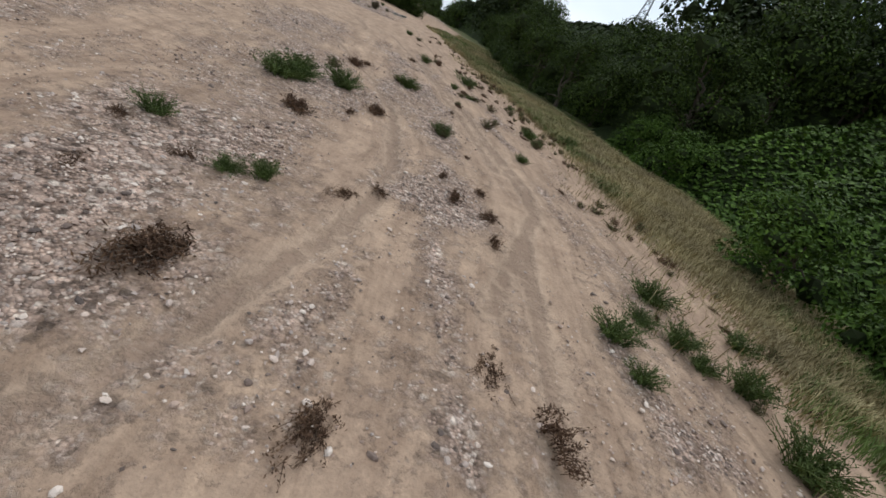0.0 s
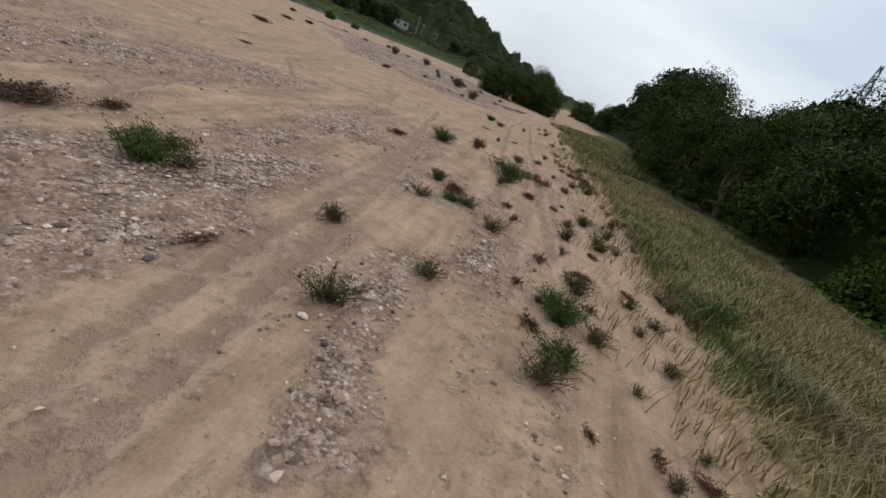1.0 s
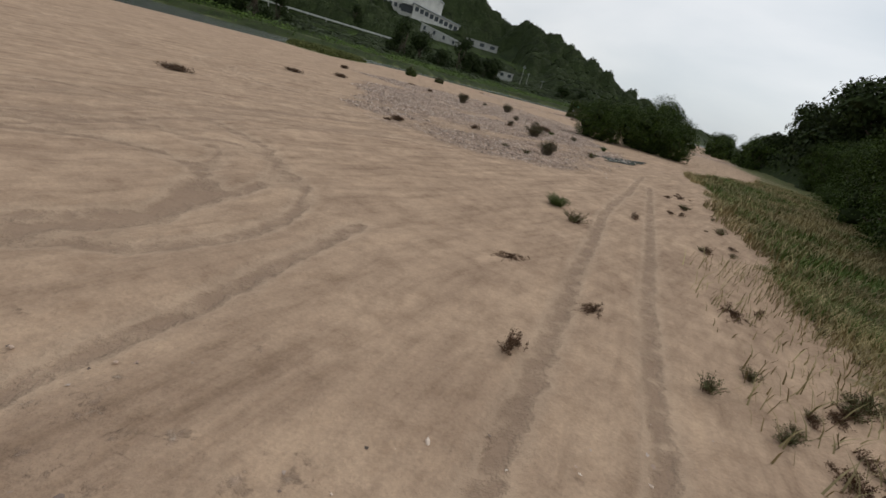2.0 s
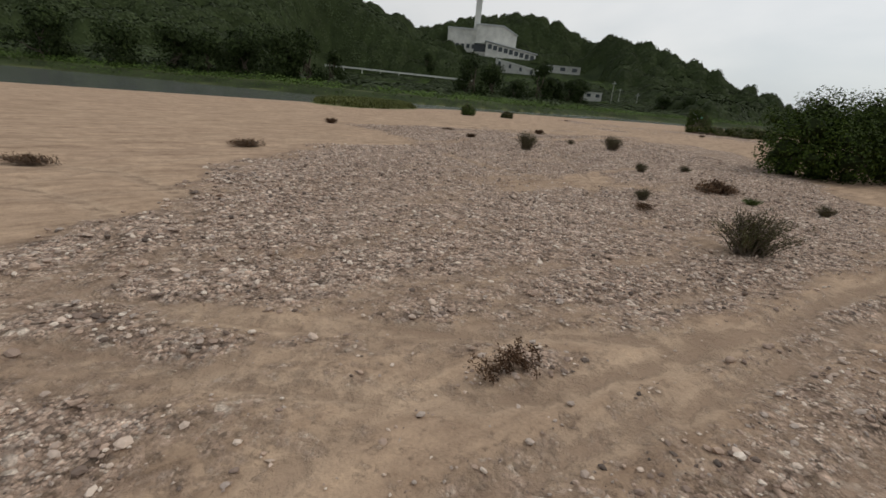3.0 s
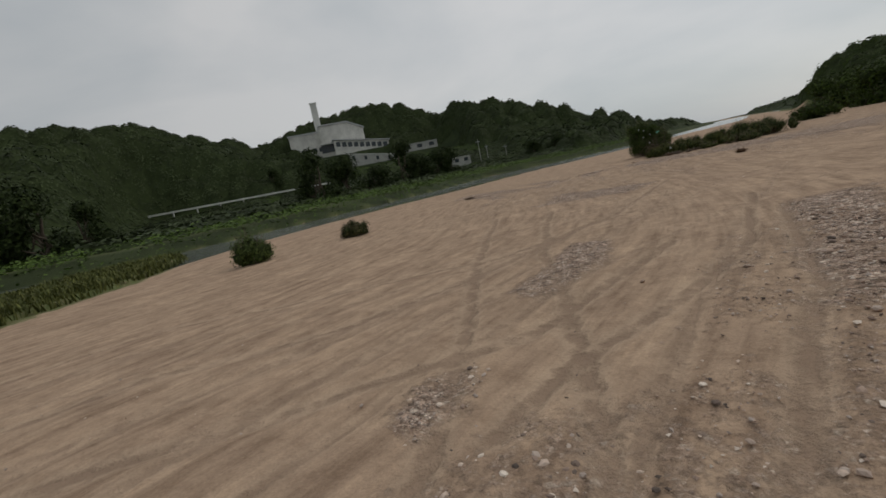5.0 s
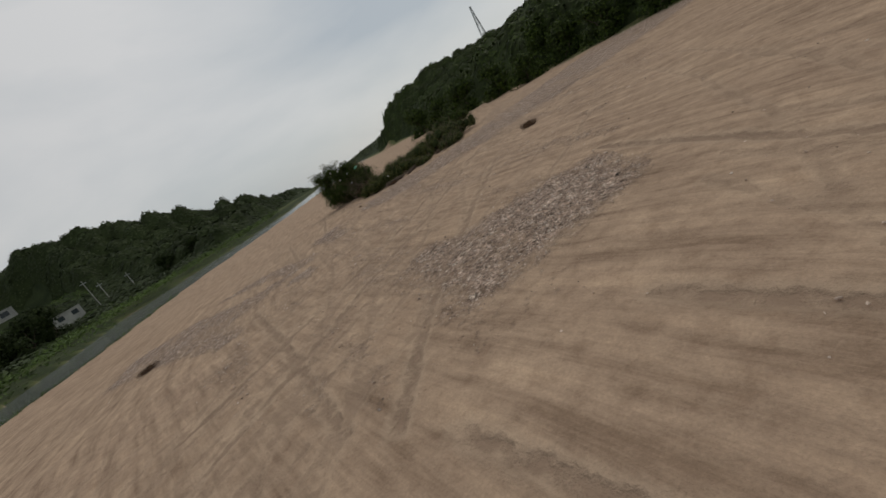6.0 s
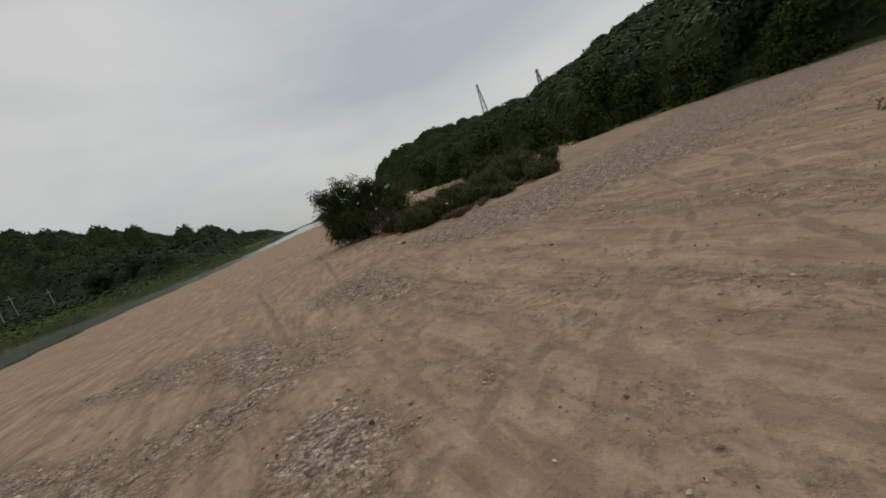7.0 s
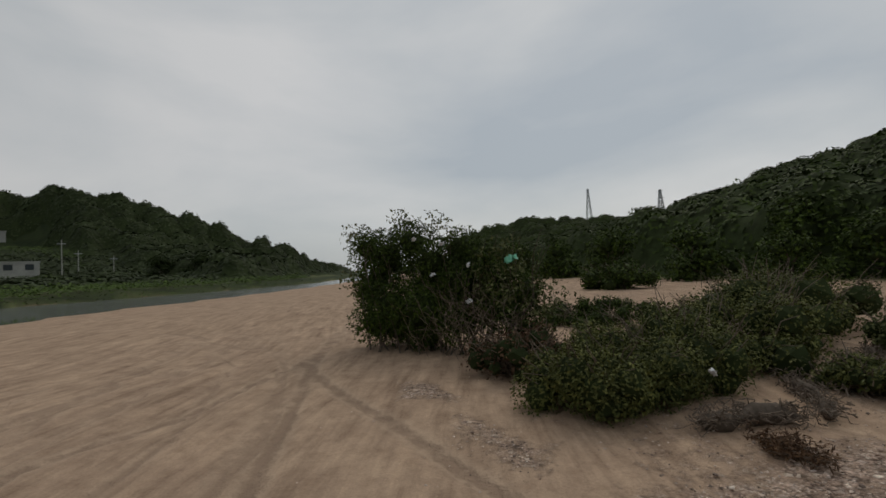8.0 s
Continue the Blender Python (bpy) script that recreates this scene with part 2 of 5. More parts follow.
BARK = bark_material("grey_brown_bark", (0.06, 0.047, 0.036), (0.15, 0.12, 0.095))
TWIG = bark_material("bare_dry_twigs", (0.11, 0.085, 0.065), (0.24, 0.19, 0.15))
OLDWALL = plain_material("stained_grey_concrete", (0.4, 0.4, 0.37), 0.85, 0.3, 0.3)
CONCRETE = plain_material("weathered_pale_concrete", (0.62, 0.62, 0.58), 0.8, 0.18, 0.15)
PLASTER = plain_material("stained_white_walls", (0.62, 0.61, 0.56), 0.8, 0.3, 0.16)
ROOFING = plain_material("grey_metal_roof", (0.48, 0.49, 0.49), 0.5, 0.15, 0.3)
# window glass, and the dark of recesses and openings painted flat
GLASS_AND_SHADE = plain_material("window_glass_and_opening_shade", (0.05, 0.06, 0.065), 0.15, 0.1, 0.5)
STEEL = plain_material("galvanised_steel", (0.33, 0.35, 0.36), 0.5, 0.15, 1.0, 0.6)
LITTER = plain_material("white_plastic_litter", (0.75, 0.76, 0.78), 0.4, 0.1, 8.0)
GREENBAG = plain_material("green_plastic_litter", (0.16, 0.5, 0.34), 0.4, 0.15, 8.0)


# ---- shapes ----
rng = np.random.default_rng(7)


def mesh_from(name, verts, faces, material, smooth=False):
    """verts (n, 3) and faces (m, k), all with k corners."""
    verts, faces = np.asarray(verts, np.float32), np.asarray(faces, np.int32)
    me = bpy.data.meshes.new(name)
    me.vertices.add(len(verts))
    me.vertices.foreach_set("co", verts.ravel())
    k = faces.shape[1]
    me.loops.add(faces.size)
    me.loops.foreach_set("vertex_index", faces.ravel())
    me.polygons.add(len(faces))
    me.polygons.foreach_set("loop_start", np.arange(0, faces.size, k, dtype=np.int32))
    me.polygons.foreach_set("loop_total", np.full(len(faces), k, np.int32))
    me.polygons.foreach_set("use_smooth", np.full(len(faces), smooth))
    me.update(calc_edges=True)
    me.materials.append(material)
    return me


def part(name, me, parent, label=""):
    ob = new(name, me)
    ob.parent = parent
    return tagged(ob, label)


def thing(name, m, label, category, group="", kind=""):
    ob = new(name)
    ob.matrix_world = m
    return tagged(ob, label, category, group, kind)


def unit(v):
    return v / np.maximum(np.linalg.norm(v, axis=-1, keepdims=True), 1e-9)


def leaves(centres, normals, length, width, droop=0.0):
    """A leaf-shaped four-cornered card for each centre, facing its normal: verts and faces."""
    n = len(centres)
    nrm = unit(normals)
    side = unit(np.cross(nrm, unit(rng.normal(size=(n, 3)))))
    tip = np.cross(side, nrm)
    tip[:, 2] -= droop
    tip = unit(tip)
    length, width = np.broadcast_to(length, n)[:, None], np.broadcast_to(width, n)[:, None]
    v = np.stack([centres - tip * length / 2, centres + side * width / 2 + nrm * width * 0.15, centres + tip * length / 2, centres - side * width / 2 + nrm * width * 0.15], 1)
    return v.reshape(-1, 3), np.arange(4 * n).reshape(-1, 4)


def tubes(lines, sides=5):
    """Tapered round stems: each line is (points, radii)."""
    vs, fs, base = [], [], 0
    for pts, radii in lines:
        pts = np.asarray(pts, float)
        d = unit(np.gradient(pts, axis=0))
        a = unit(np.cross(d, np.array([0.31, 0.92, 0.24])))
        c = np.cross(d, a)
        ang = np.arange(sides) * 2 * math.pi / sides
        ring = a[:, None] * np.cos(ang)[None, :, None] + c[:, None] * np.sin(ang)[None, :, None]
        vs.append((pts[:, None] + ring * np.asarray(radii)[:, None, None]).reshape(-1, 3))
        k = np.arange(len(pts) - 1)[:, None] * sides
        j = np.arange(sides)[None, :]
        j2 = (j + 1) % sides
        fs.append((np.stack([k + j, k + j2, k + sides + j2, k + sides + j], -1) + base).reshape(-1, 4))
        base += len(pts) * sides
    return np.concatenate(vs), np.concatenate(fs)


def boxes(items):
    """Joined boxes: (x0, y0, z0, x1, y1, z1) each."""
    vs, fs = [], []
    for k, (x0, y0, z0, x1, y1, z1) in enumerate(items):
        vs += [(x, y, z) for z in (z0, z1) for x, y in ((x0, y0), (x1, y0), (x1, y1), (x0, y1))]
        fs += [tuple(8 * k + i for i in f) for f in ((3, 2, 1, 0), (4, 5, 6, 7), (0, 1, 5, 4), (1, 2, 6, 5), (2, 3, 7, 6), (3, 0, 4, 7))]
    return np.array(vs, float), np.array(fs)


def hash01(ix, iy, seed):
    h = np.sin(ix * 127.1 + iy * 311.7 + seed * 74.7) * 43758.5453
    return h - np.floor(h)


def soft_noise(x, y, size, seed=0, octaves=3):
    """Smooth noise, -1 to 1, with features of the given size in metres."""
    total, amp, norm = 0.0, 1.0, 0.0
    for o in range(octaves):
        px, py = x / size * 2 ** o, y / size * 2 ** o
        ix, iy = np.floor(px), np.floor(py)
        fx, fy = px - ix, py - iy
        fx, fy = fx * fx * (3 - 2 * fx), fy * fy * (3 - 2 * fy)
        s = seed + 17 * o
        v = (hash01(ix, iy, s) * (1 - fx) + hash01(ix + 1, iy, s) * fx) * (1 - fy) + (hash01(ix, iy + 1, s) * (1 - fx) + hash01(ix + 1, iy + 1, s) * fx) * fy
        total, norm, amp = total + amp * (2 * v - 1), norm + amp, amp * 0.5
    return total / norm


def step(x, lo, hi):
    u = np.clip((x - lo) / (hi - lo), 0, 1)
    return u * u * (3 - 2 * u)


def along(line, x, y):
    """Signed distance to a line in plan (positive on its left), and its third value there."""
    line = np.asarray(line, float)
    best, sign, val = np.full(np.shape(x), 1e9), np.ones(np.shape(x)), np.zeros(np.shape(x))
    for a, b in zip(line[:-1], line[1:]):
        d = b[:2] - a[:2]
        rx, ry = x - a[0], y - a[1]
        u = np.clip((rx * d[0] + ry * d[1]) / (d @ d), 0, 1)
        ex, ey = rx - u * d[0], ry - u * d[1]
        dist = np.hypot(ex, ey)
        near = dist < best
        best = np.where(near, dist, best)
        sign = np.where(near, np.where(d[0] * ry - d[1] * rx >= 0, 1.0, -1.0), sign)
        if len(a) > 2:
            val = np.where(near, a[2] + u * (b[2] - a[2]), val)
    return best * sign, val


def inside(poly, x, y):
    """Signed distance to a closed outline, positive inside."""
    p = np.asarray(poly, float)
    odd = np.zeros(np.shape(x), bool)
    for a, b in zip(p, np.roll(p, -1, 0)):
        cross = ((a[1] > y) != (b[1] > y)) & (x < (b[0] - a[0]) * (y - a[1]) / (b[1] - a[1] + 1e-12) + a[0])
        odd ^= cross
    d, _ = along(np.vstack([p, p[:1]]), x, y)
    return np.where(odd, 1, -1) * np.abs(d)


# ---- the lie of the land ----
WATER_Z = -0.14
NEAR_SHORE = [(-420, -150), (-120, -10), (-62, 20), (-40, 39), (-26, 51), (-14, 60.5), (-8, 75), (0, 86), (9, 95), (21, 103), (34, 116), (46, 126), (58, 132), (88, 151), (138, 188), (210, 235), (420, 430), (1400, 1500)]
FAR_SHORE = [(-420, 30), (-120, 92), (-75, 95), (-40, 90), (-20, 91), (-8, 99), (8, 111), (28, 133), (46, 160), (86, 172), (130, 196), (210, 270), (400, 450), (1400, 1560)]
WOOD_EDGE = [(-300, -230), (-60, -110), (-26, -70), (-14, -60), (-9, -54), (-3, -48.5), (-0.5, -42.5), (1.5, -37.5), (3.6, -33.5), (6, -29), (11, -21.5), (20, -11.5), (33.5, 0.5), (49, 20), (62, 45), (71, 58), (80, 72), (96, 94), (120, 122), (170, 152), (230, 225), (420, 405), (1400, 1440)]
SAND_EDGE = [(-300, -215), (-60, -98), (-24, -62), (-19.6, -57.2), (-16.4, -54.2), (-14.2, -50.8), (-10.6, -46.5), (-8.5, -43.2), (-5.5, -39.2), (-3, -35.4), (0, -30.7), (4, -23), (9, -15), (17, -1), (32, 8), (48, 26), (60, 46)]
NORTH_RIDGE = [(-420, 10, 45), (-260, 150, 55), (-195, 215, 57), (-156, 257, 47), (-122, 297, 53), (-101, 320, 55), (-70, 356, 48), (-45, 385, 46), (-10, 408, 53), (22, 424, 61), (60, 405, 58), (89, 382, 54), (109, 353, 38), (122, 334, 34), (134, 319, 28), (150, 300, 19), (160, 291, 11), (168, 284, 13), (188, 287, 6), (230, 310, -2), (400, 470, -2)]
FAR_RIDGE = [(192, 222, 0), (205, 205, 6), (222, 195, 14), (236, 171, 18), (241, 128, 15), (245, 100, 13)]
NEAR_RIDGE = [(176, 108, 2), (176, 100, 7), (178, 90, 11), (180, 70, 17), (160, 52, 19), (145, 20, 24), (125, -10, 26), (95, -60, 24), (40, -120, 20), (-60, -180, 16), (-300, -300, 14)]


def land(x, y):
    """Height of the ground and how it is covered, for arrays of places."""
    near, _ = along(NEAR_SHORE, x, y)
    near = -near
    far, _ = along(FAR_SHORE, x, y)
    east, _ = along(WOOD_EDGE, x, y)
    east = -east
    flat = 0.035 * soft_noise(x, y, 2.2, 1) + 0.07 * soft_noise(x, y, 14, 2, 2)
    flat = flat * step(near, 1, 12)
    z = np.minimum(flat, WATER_Z + 0.022 * near)
    z = np.where(near < 0, np.maximum(-1.2, WATER_Z + 0.12 * near), z)
    d, top = along(NORTH_RIDGE, x, y)
    p = np.clip(far, 0, None) / (np.clip(far, 0, None) + np.abs(d) + 1e-6)
    bank = WATER_Z + 1.6 * step(far, 0.5, 7) + 0.012 * np.clip(far, 0, 150) + 0.5 * soft_noise(x, y, 12, 4) * step(far, 2, 10)
    hill = bank + np.clip(top, 0, None) * p ** 2.7 + 4.0 * soft_noise(x, y, 60, 3) * p * step(far, 20, 90)
    terrace = 12 + 0.42 * np.clip(y - 335, -60, 31) + 6 * step(y, 366, 376) + 8 * step(y, 356, 362) * (1 - step(x, 48, 54)) * (1 - step(y, 366, 376))
    w = step(x, -56, -38) * (1 - step(x, 84, 104)) * step(y, 312, 336) * (1 - step(y, 384, 406))
    hill = hill * (1 - w) + np.minimum(hill, terrace) * w
    w = step(x, -112, -88) * (1 - step(x, 4, 24)) * (1 - step(y, 293, 316))
    hill = hill * (1 - w) + np.minimum(hill, 2.5 + 0.09 * np.clip(y - 215, 0, 80)) * w
    z = np.where(far > 0, np.maximum(hill, WATER_Z), z)
    e = np.clip(east, 0, None)
    rise = np.zeros_like(z)
    for ridge in (FAR_RIDGE, NEAR_RIDGE):
        d, top = along(ridge, x, y)
        rise = np.maximum(rise, np.clip(top, 0, None) * (e / (e + np.abs(d) + 1e-6)) ** 1.25)
    z = np.where(east > 0, flat + rise - 0.25 * step(east, 0, 3) * (1 - step(east, 8, 30)), z)
    spit = np.clip(1.25 - np.hypot((x + 18.5) / 6.5, (y - 65) / 16) + 0.12 * soft_noise(x, y, 3, 41), 0, 0.25)
    return np.maximum(z, WATER_Z - 0.8 + 4.6 * spit), near, far, east


GRAVEL_BAR = [(-10.4, -10.5), (-9.8, -9), (-9.3, -4), (-9.2, 5.3), (-9.4, 7), (-8, 8), (-7.4, 9.5), (-5.2, 11.2), (-6.5, 14), (-8.3, 16.8), (-11, 18.6), (-10, 20.4), (-8, 22.5), (-6.7, 25), (-4.6, 27.2), (-2.2, 28.1), (-2.6, 31), (-1.2, 32.2), (0.1, 31.4), (3.1, 31.9), (5.9, 32.7), (8.5, 35), (13, 38), (18, 38), (20, 28), (15, 12), (12, 3), (7, -2.5), (3.5, -5), (0.5, -6.6), (-2.8, -8), (-5, -9.6), (-6.3, -11.3), (-7.5, -12.8), (-8.2, -13.4)]
BAR_APRON = [(-10, -11), (-8, -15.5), (-4, -17.5), (1, -17), (6, -10), (12, -3), (14, 4), (4, -3), (-4, -6)]
BANK_WEST = [
    [(-30, -52), (-28.1, -49.7), (-26.8, -47.7), (-25.9, -48), (-25.6, -49.4), (-24.5, -49.6), (-24.5, -50.8), (-25.8, -51.8), (-26.9, -52.6), (-28.3, -53.1)],
    [(-30, -54), (-28.3, -53.3), (-26.9, -52.9), (-25.9, -52.4), (-25, -51.9), (-25.7, -53.1), (-26.5, -54), (-26.8, -54.7), (-27.6, -54.3), (-27.7, -53.8)],
    [(-23.9, -51.5), (-22.3, -50.5), (-23.9, -52.6), (-24.8, -53.9), (-25.8, -55.1), (-26.3, -54.9), (-25.3, -53.9), (-24.6, -52.7)],
    [(-22.2, -53.8), (-21.8, -54.4), (-22.3, -55.5), (-22.2, -56.4), (-22.3, -56.7), (-24, -56), (-23.4, -55.4), (-23, -54.6)],
    [(-28, -47.1), (-27.1, -46.2), (-25, -43), (-26.1, -46.1), (-28.1, -49.3)],
]
BANK_MIDDLE = [
    [(-23.3, -45.7), (-22, -43.7), (-20.4, -43), (-19.9, -44.3), (-20.5, -46.3), (-21.4, -46.4), (-22.2, -47.3), (-22.9, -48.1)],
    [(-19.9, -44), (-17.9, -41.8), (-16.3, -42.7), (-15.9, -43.9), (-18.4, -46.9), (-19.5, -48.3), (-20.4, -49.6), (-21, -50.6), (-21.2, -50.3), (-20.5, -48.5), (-20.8, -47.5)],
    [(-24.5, -50.2), (-22.6, -49.7), (-21.5, -48.9), (-20.7, -48.6), (-20.6, -49.8), (-21.1, -50.6), (-21.3, -51.3), (-22.5, -51.8)],
    [(-17.9, -49.3), (-17.1, -49.2), (-18.3, -50.7), (-19, -51.7), (-19.6, -52.3), (-19.9, -52.1), (-19, -51.1), (-18.5, -50.3)],
]
BANK_EAST = [
    [(-19.5, -44.5), (-18.4, -43), (-16.3, -41.1), (-14.8, -41), (-16, -43.1), (-16.6, -44.6), (-17.1, -45.4), (-18.2, -46.2)],
    [(-15.7, -44.7), (-14.7, -43.7), (-12.5, -43), (-12.9, -44), (-14.4, -44.8), (-15, -46), (-15.3, -47.4), (-16.5, -47.3), (-15.9, -46)],
    [(-14.9, -37.2), (-14.5, -36.3), (-13.3, -35.6), (-12.7, -35.9), (-13.3, -37.4), (-13.5, -38.5), (-14.4, -38.8)],
    [(-13.4, -39.3), (-12.8, -38.1), (-11.4, -37.4), (-11, -38), (-12, -38.6), (-12.6, -39.2)],
    [(-14, -40.6), (-12.6, -39.6), (-11.7, -38.9), (-10.9, -38.9), (-11.3, -39.6), (-11.8, -40.3), (-12, -41.8), (-13.4, -42)],
    [(-10.7, -39.4), (-9.9, -38), (-8.7, -36.8), (-8.3, -37), (-9.4, -38.7), (-10.4, -39.8), (-11.2, -41), (-11.8, -41.6), (-11.6, -40.6)],
]
BAR_FOOT = [
    [(-6.4, -13.4), (-6.1, -13), (-5.7, -13.3), (-5.8, -13.7), (-6.2, -13.8)],
    [(-5.1, -12.8), (-4.2, -12.2), (-4.3, -12.9), (-4.8, -13.3)],
    [(-5.2, -14.9), (-4.2, -13.8), (-3.5, -13.3), (-3.2, -12.6), (-1.7, -11.2), (1.6, -8.7), (4.5, -5.8), (2.8, -8.4), (-0.4, -10.9), (-2.2, -12.3), (-3.3, -13.7), (-4.2, -15)],
    [(-2.4, -14.9), (-1.6, -13.3), (-0.8, -12.1), (0.8, -9.9), (3.1, -8.9), (0.6, -11.6), (-1, -13.2), (-1.6, -14.9)],
    [(5.4, 36.7), (6.7, 37.6), (8.7, 39.9), (9.6, 39.3), (8.2, 37), (5.7, 35.4)],
    [(2.5, 32.8), (2.8, 33.5), (3.6, 34.1), (4.2, 33.8), (3.6, 32.9), (2.8, 32.3)],
]
NORTH_PATCHES = [
    [(7.6, 32.8), (8.7, 33.2), (10.3, 34.7), (14.1, 38.5), (17.1, 37.8), (9, 31)],
    [(15.6, 55.2), (17, 54.6), (17.1, 53.6), (20, 50), (17, 48), (12, 51), (14.2, 53.2), (14.7, 54.4)],
    [(13, 73), (16, 76), (19, 74.5), (20.1, 67.8), (22.9, 66.3), (19.9, 65.6), (16.5, 65.4), (15, 62.3), (14, 63), (14.3, 69)],
    [(18.4, 64.4), (19.6, 65.2), (20.6, 64.2), (20, 62.9), (18.8, 62.7)],
    [(21.2, 75), (23.3, 73.4), (24, 71.3), (23.4, 66.5), (22, 65.2), (21, 66), (21.2, 70)],
    [(27.6, 71.5), (29.8, 70.5), (27.4, 67.9), (26.2, 66.2), (25.5, 65), (24, 66.6), (24.6, 68), (25.1, 69.3), (26.2, 71.2)],
]
SHORE_PATCHES = [
    [(33.6, 71.7), (35.9, 68.4), (39.2, 66.2), (68, 60), (74, 46), (68, 42), (39, 56), (34, 59.5), (29.3, 64.3), (29.2, 66.3), (29.8, 68.6)],
    [(37, 77.4), (37.4, 76.4), (36.5, 74.8), (36, 74.6), (35.9, 76)],
    [(35.5, 74.3), (35.2, 72.8), (34.5, 72.3), (34.3, 72.9), (35, 73.7)],
    [(34.3, 72), (35.9, 70.8), (37.8, 69.3), (37, 67.5), (34.6, 69.2), (33.6, 71.4)],
]
# sandy lanes through the gravel: half the width, then the line
LANES = [
    (0.42, [(-7, 11.6), (-4.4, 13.2), (-3.5, 14.2), (-3.3, 15.6), (-2.8, 16.9)]),
    (0.45, [(1.2, 23.4), (2.5, 24.4), (4.4, 25.8), (6.4, 27.2), (9.9, 31.4)]),
    (0.34, [(2.7, 22.8), (3.7, 23.6), (5, 24.9), (6.3, 25.9)]),
    (0.26, [(5.1, 23.4), (6.3, 25.7), (8.5, 29.8)]),
    (0.3, [(0.3, 21.9), (0.9, 22.4), (1.8, 23.6)]),
    (0.32, [(1.2, 21.7), (2.2, 22.1), (3, 22.7)]),
    (0.5, [(-5, 20.5), (-3.1, 22.5), (-2.5, 24.1), (-1.4, 24.4)]),
    (0.62, [(-1.2, 1.5), (0, 2.7), (1.4, 3.8), (2.3, 5.8)]),
]
LANES_SOUTH = [
    (0.24, [(-3.8, 8.1), (-1, 4.6), (0.4, 3.7), (1.7, 3.6), (4.4, 3.9)]),
    (0.22, [(2.6, 7), (1.9, 4.3), (1.3, 2.4)]),
    (0.22, [(0.4, 3.7), (1.5, 5.5), (5.1, 9.4)]),
    (0.24, [(-7.4, -7.9), (-4.8, -8.2), (-2.6, -7.9), (-0.8, -7.9)]),
    (0.32, [(-6.9, -9.2), (-5.6, -9.4), (-3.4, -9.3), (-2.6, -9.2)]),
    (0.36, [(-3.5, -10.3), (-2.2, -9.2), (0.2, -7.3), (2.8, -5.7), (5.3, -4)]),
    (0.36, [(-4.6, -8.8), (-2.9, -8.7)]),
    (0.3, [(0.2, -6.4), (0.9, -6)]),
]


TRACKS = [
    [(-14, -19.5), (-7.4, -14), (-6.6, -13.1), (-5.3, -12.2), (-2.2, -9.9), (2.4, -6.9), (8, -3)],
    [(-13, -20.5), (-6.4, -14.5), (-5.6, -14), (-4.6, -13.3), (-2.2, -11.3), (1.1, -9.1), (8, -5)],
    [(-11, -8.6), (-7.2, -9), (-4.6, -9.3), (-2.7, -9.2), (-1.8, -8.9), (1.9, -6.5), (5, -4.4), (12, 2)],
    [(-8.3, -7.9), (-4.9, -8.2), (-0.9, -7.7), (3, -6.5)],
    [(-6, 11), (-4, 8.6), (-1.4, 4.9), (-0.1, 3.8), (1.4, 4), (5, 5)],
    [(0.9, 1.1), (1.7, 3.6), (2, 6.2), (1.8, 14.4), (4, 24)],
    [(3, 28.4), (4.1, 30.8), (5.2, 33.2), (6.2, 35.6), (7.5, 39.3), (12, 48)],
    [(3.5, 32), (4.9, 33), (7, 33.8), (10.8, 36), (16, 41)],
    [(3.8, 29), (5.2, 30.3), (6.8, 31.5), (9, 33.1), (14, 38)],
    [(1, 28), (2.7, 31.7), (4.2, 35.2), (6.4, 41.5), (10, 50)],
]
TRACKS_NORTH = [
    [(-12, 33), (-3.5, 36.5), (-1.2, 37.3), (2.1, 37.3), (5.4, 38.7), (12, 43), (20, 50)],
    [(-14, 36), (-5.7, 40), (-3, 42), (3.6, 40.6), (7, 40.4), (13, 43)],
    [(-16, 30), (-8, 33), (0, 34), (5, 34.3), (10, 37.5)],
    [(9, 55), (14.7, 56.1), (18.4, 56.6), (22, 57.2), (34, 60)],
    [(10, 57.6), (13.6, 57.7), (16.3, 57.8), (21.2, 58.3), (33, 61.5)],
    [(26, 56), (19.1, 54.1), (16.2, 53.3), (14.8, 53), (10, 51)],
    [(21.1, 70.4), (17, 64.5), (15, 60.9), (13.6, 58.1), (10, 52)],
    [(15, 64), (19.4, 62.4), (21.5, 61.8), (24.1, 60.7), (28.8, 59.5), (40, 56)],
    [(22, 67), (30.7, 78.5), (33, 79), (37.4, 81.1), (45.2, 87.1), (70, 108)],
    [(28, 71), (32.1, 75.1), (34, 77.1), (37.6, 80.8), (52, 95)],
    [(31, 68.5), (33.7, 72.5), (34.4, 74.6), (35.7, 77.7), (37.4, 81.1), (50, 92)],
]
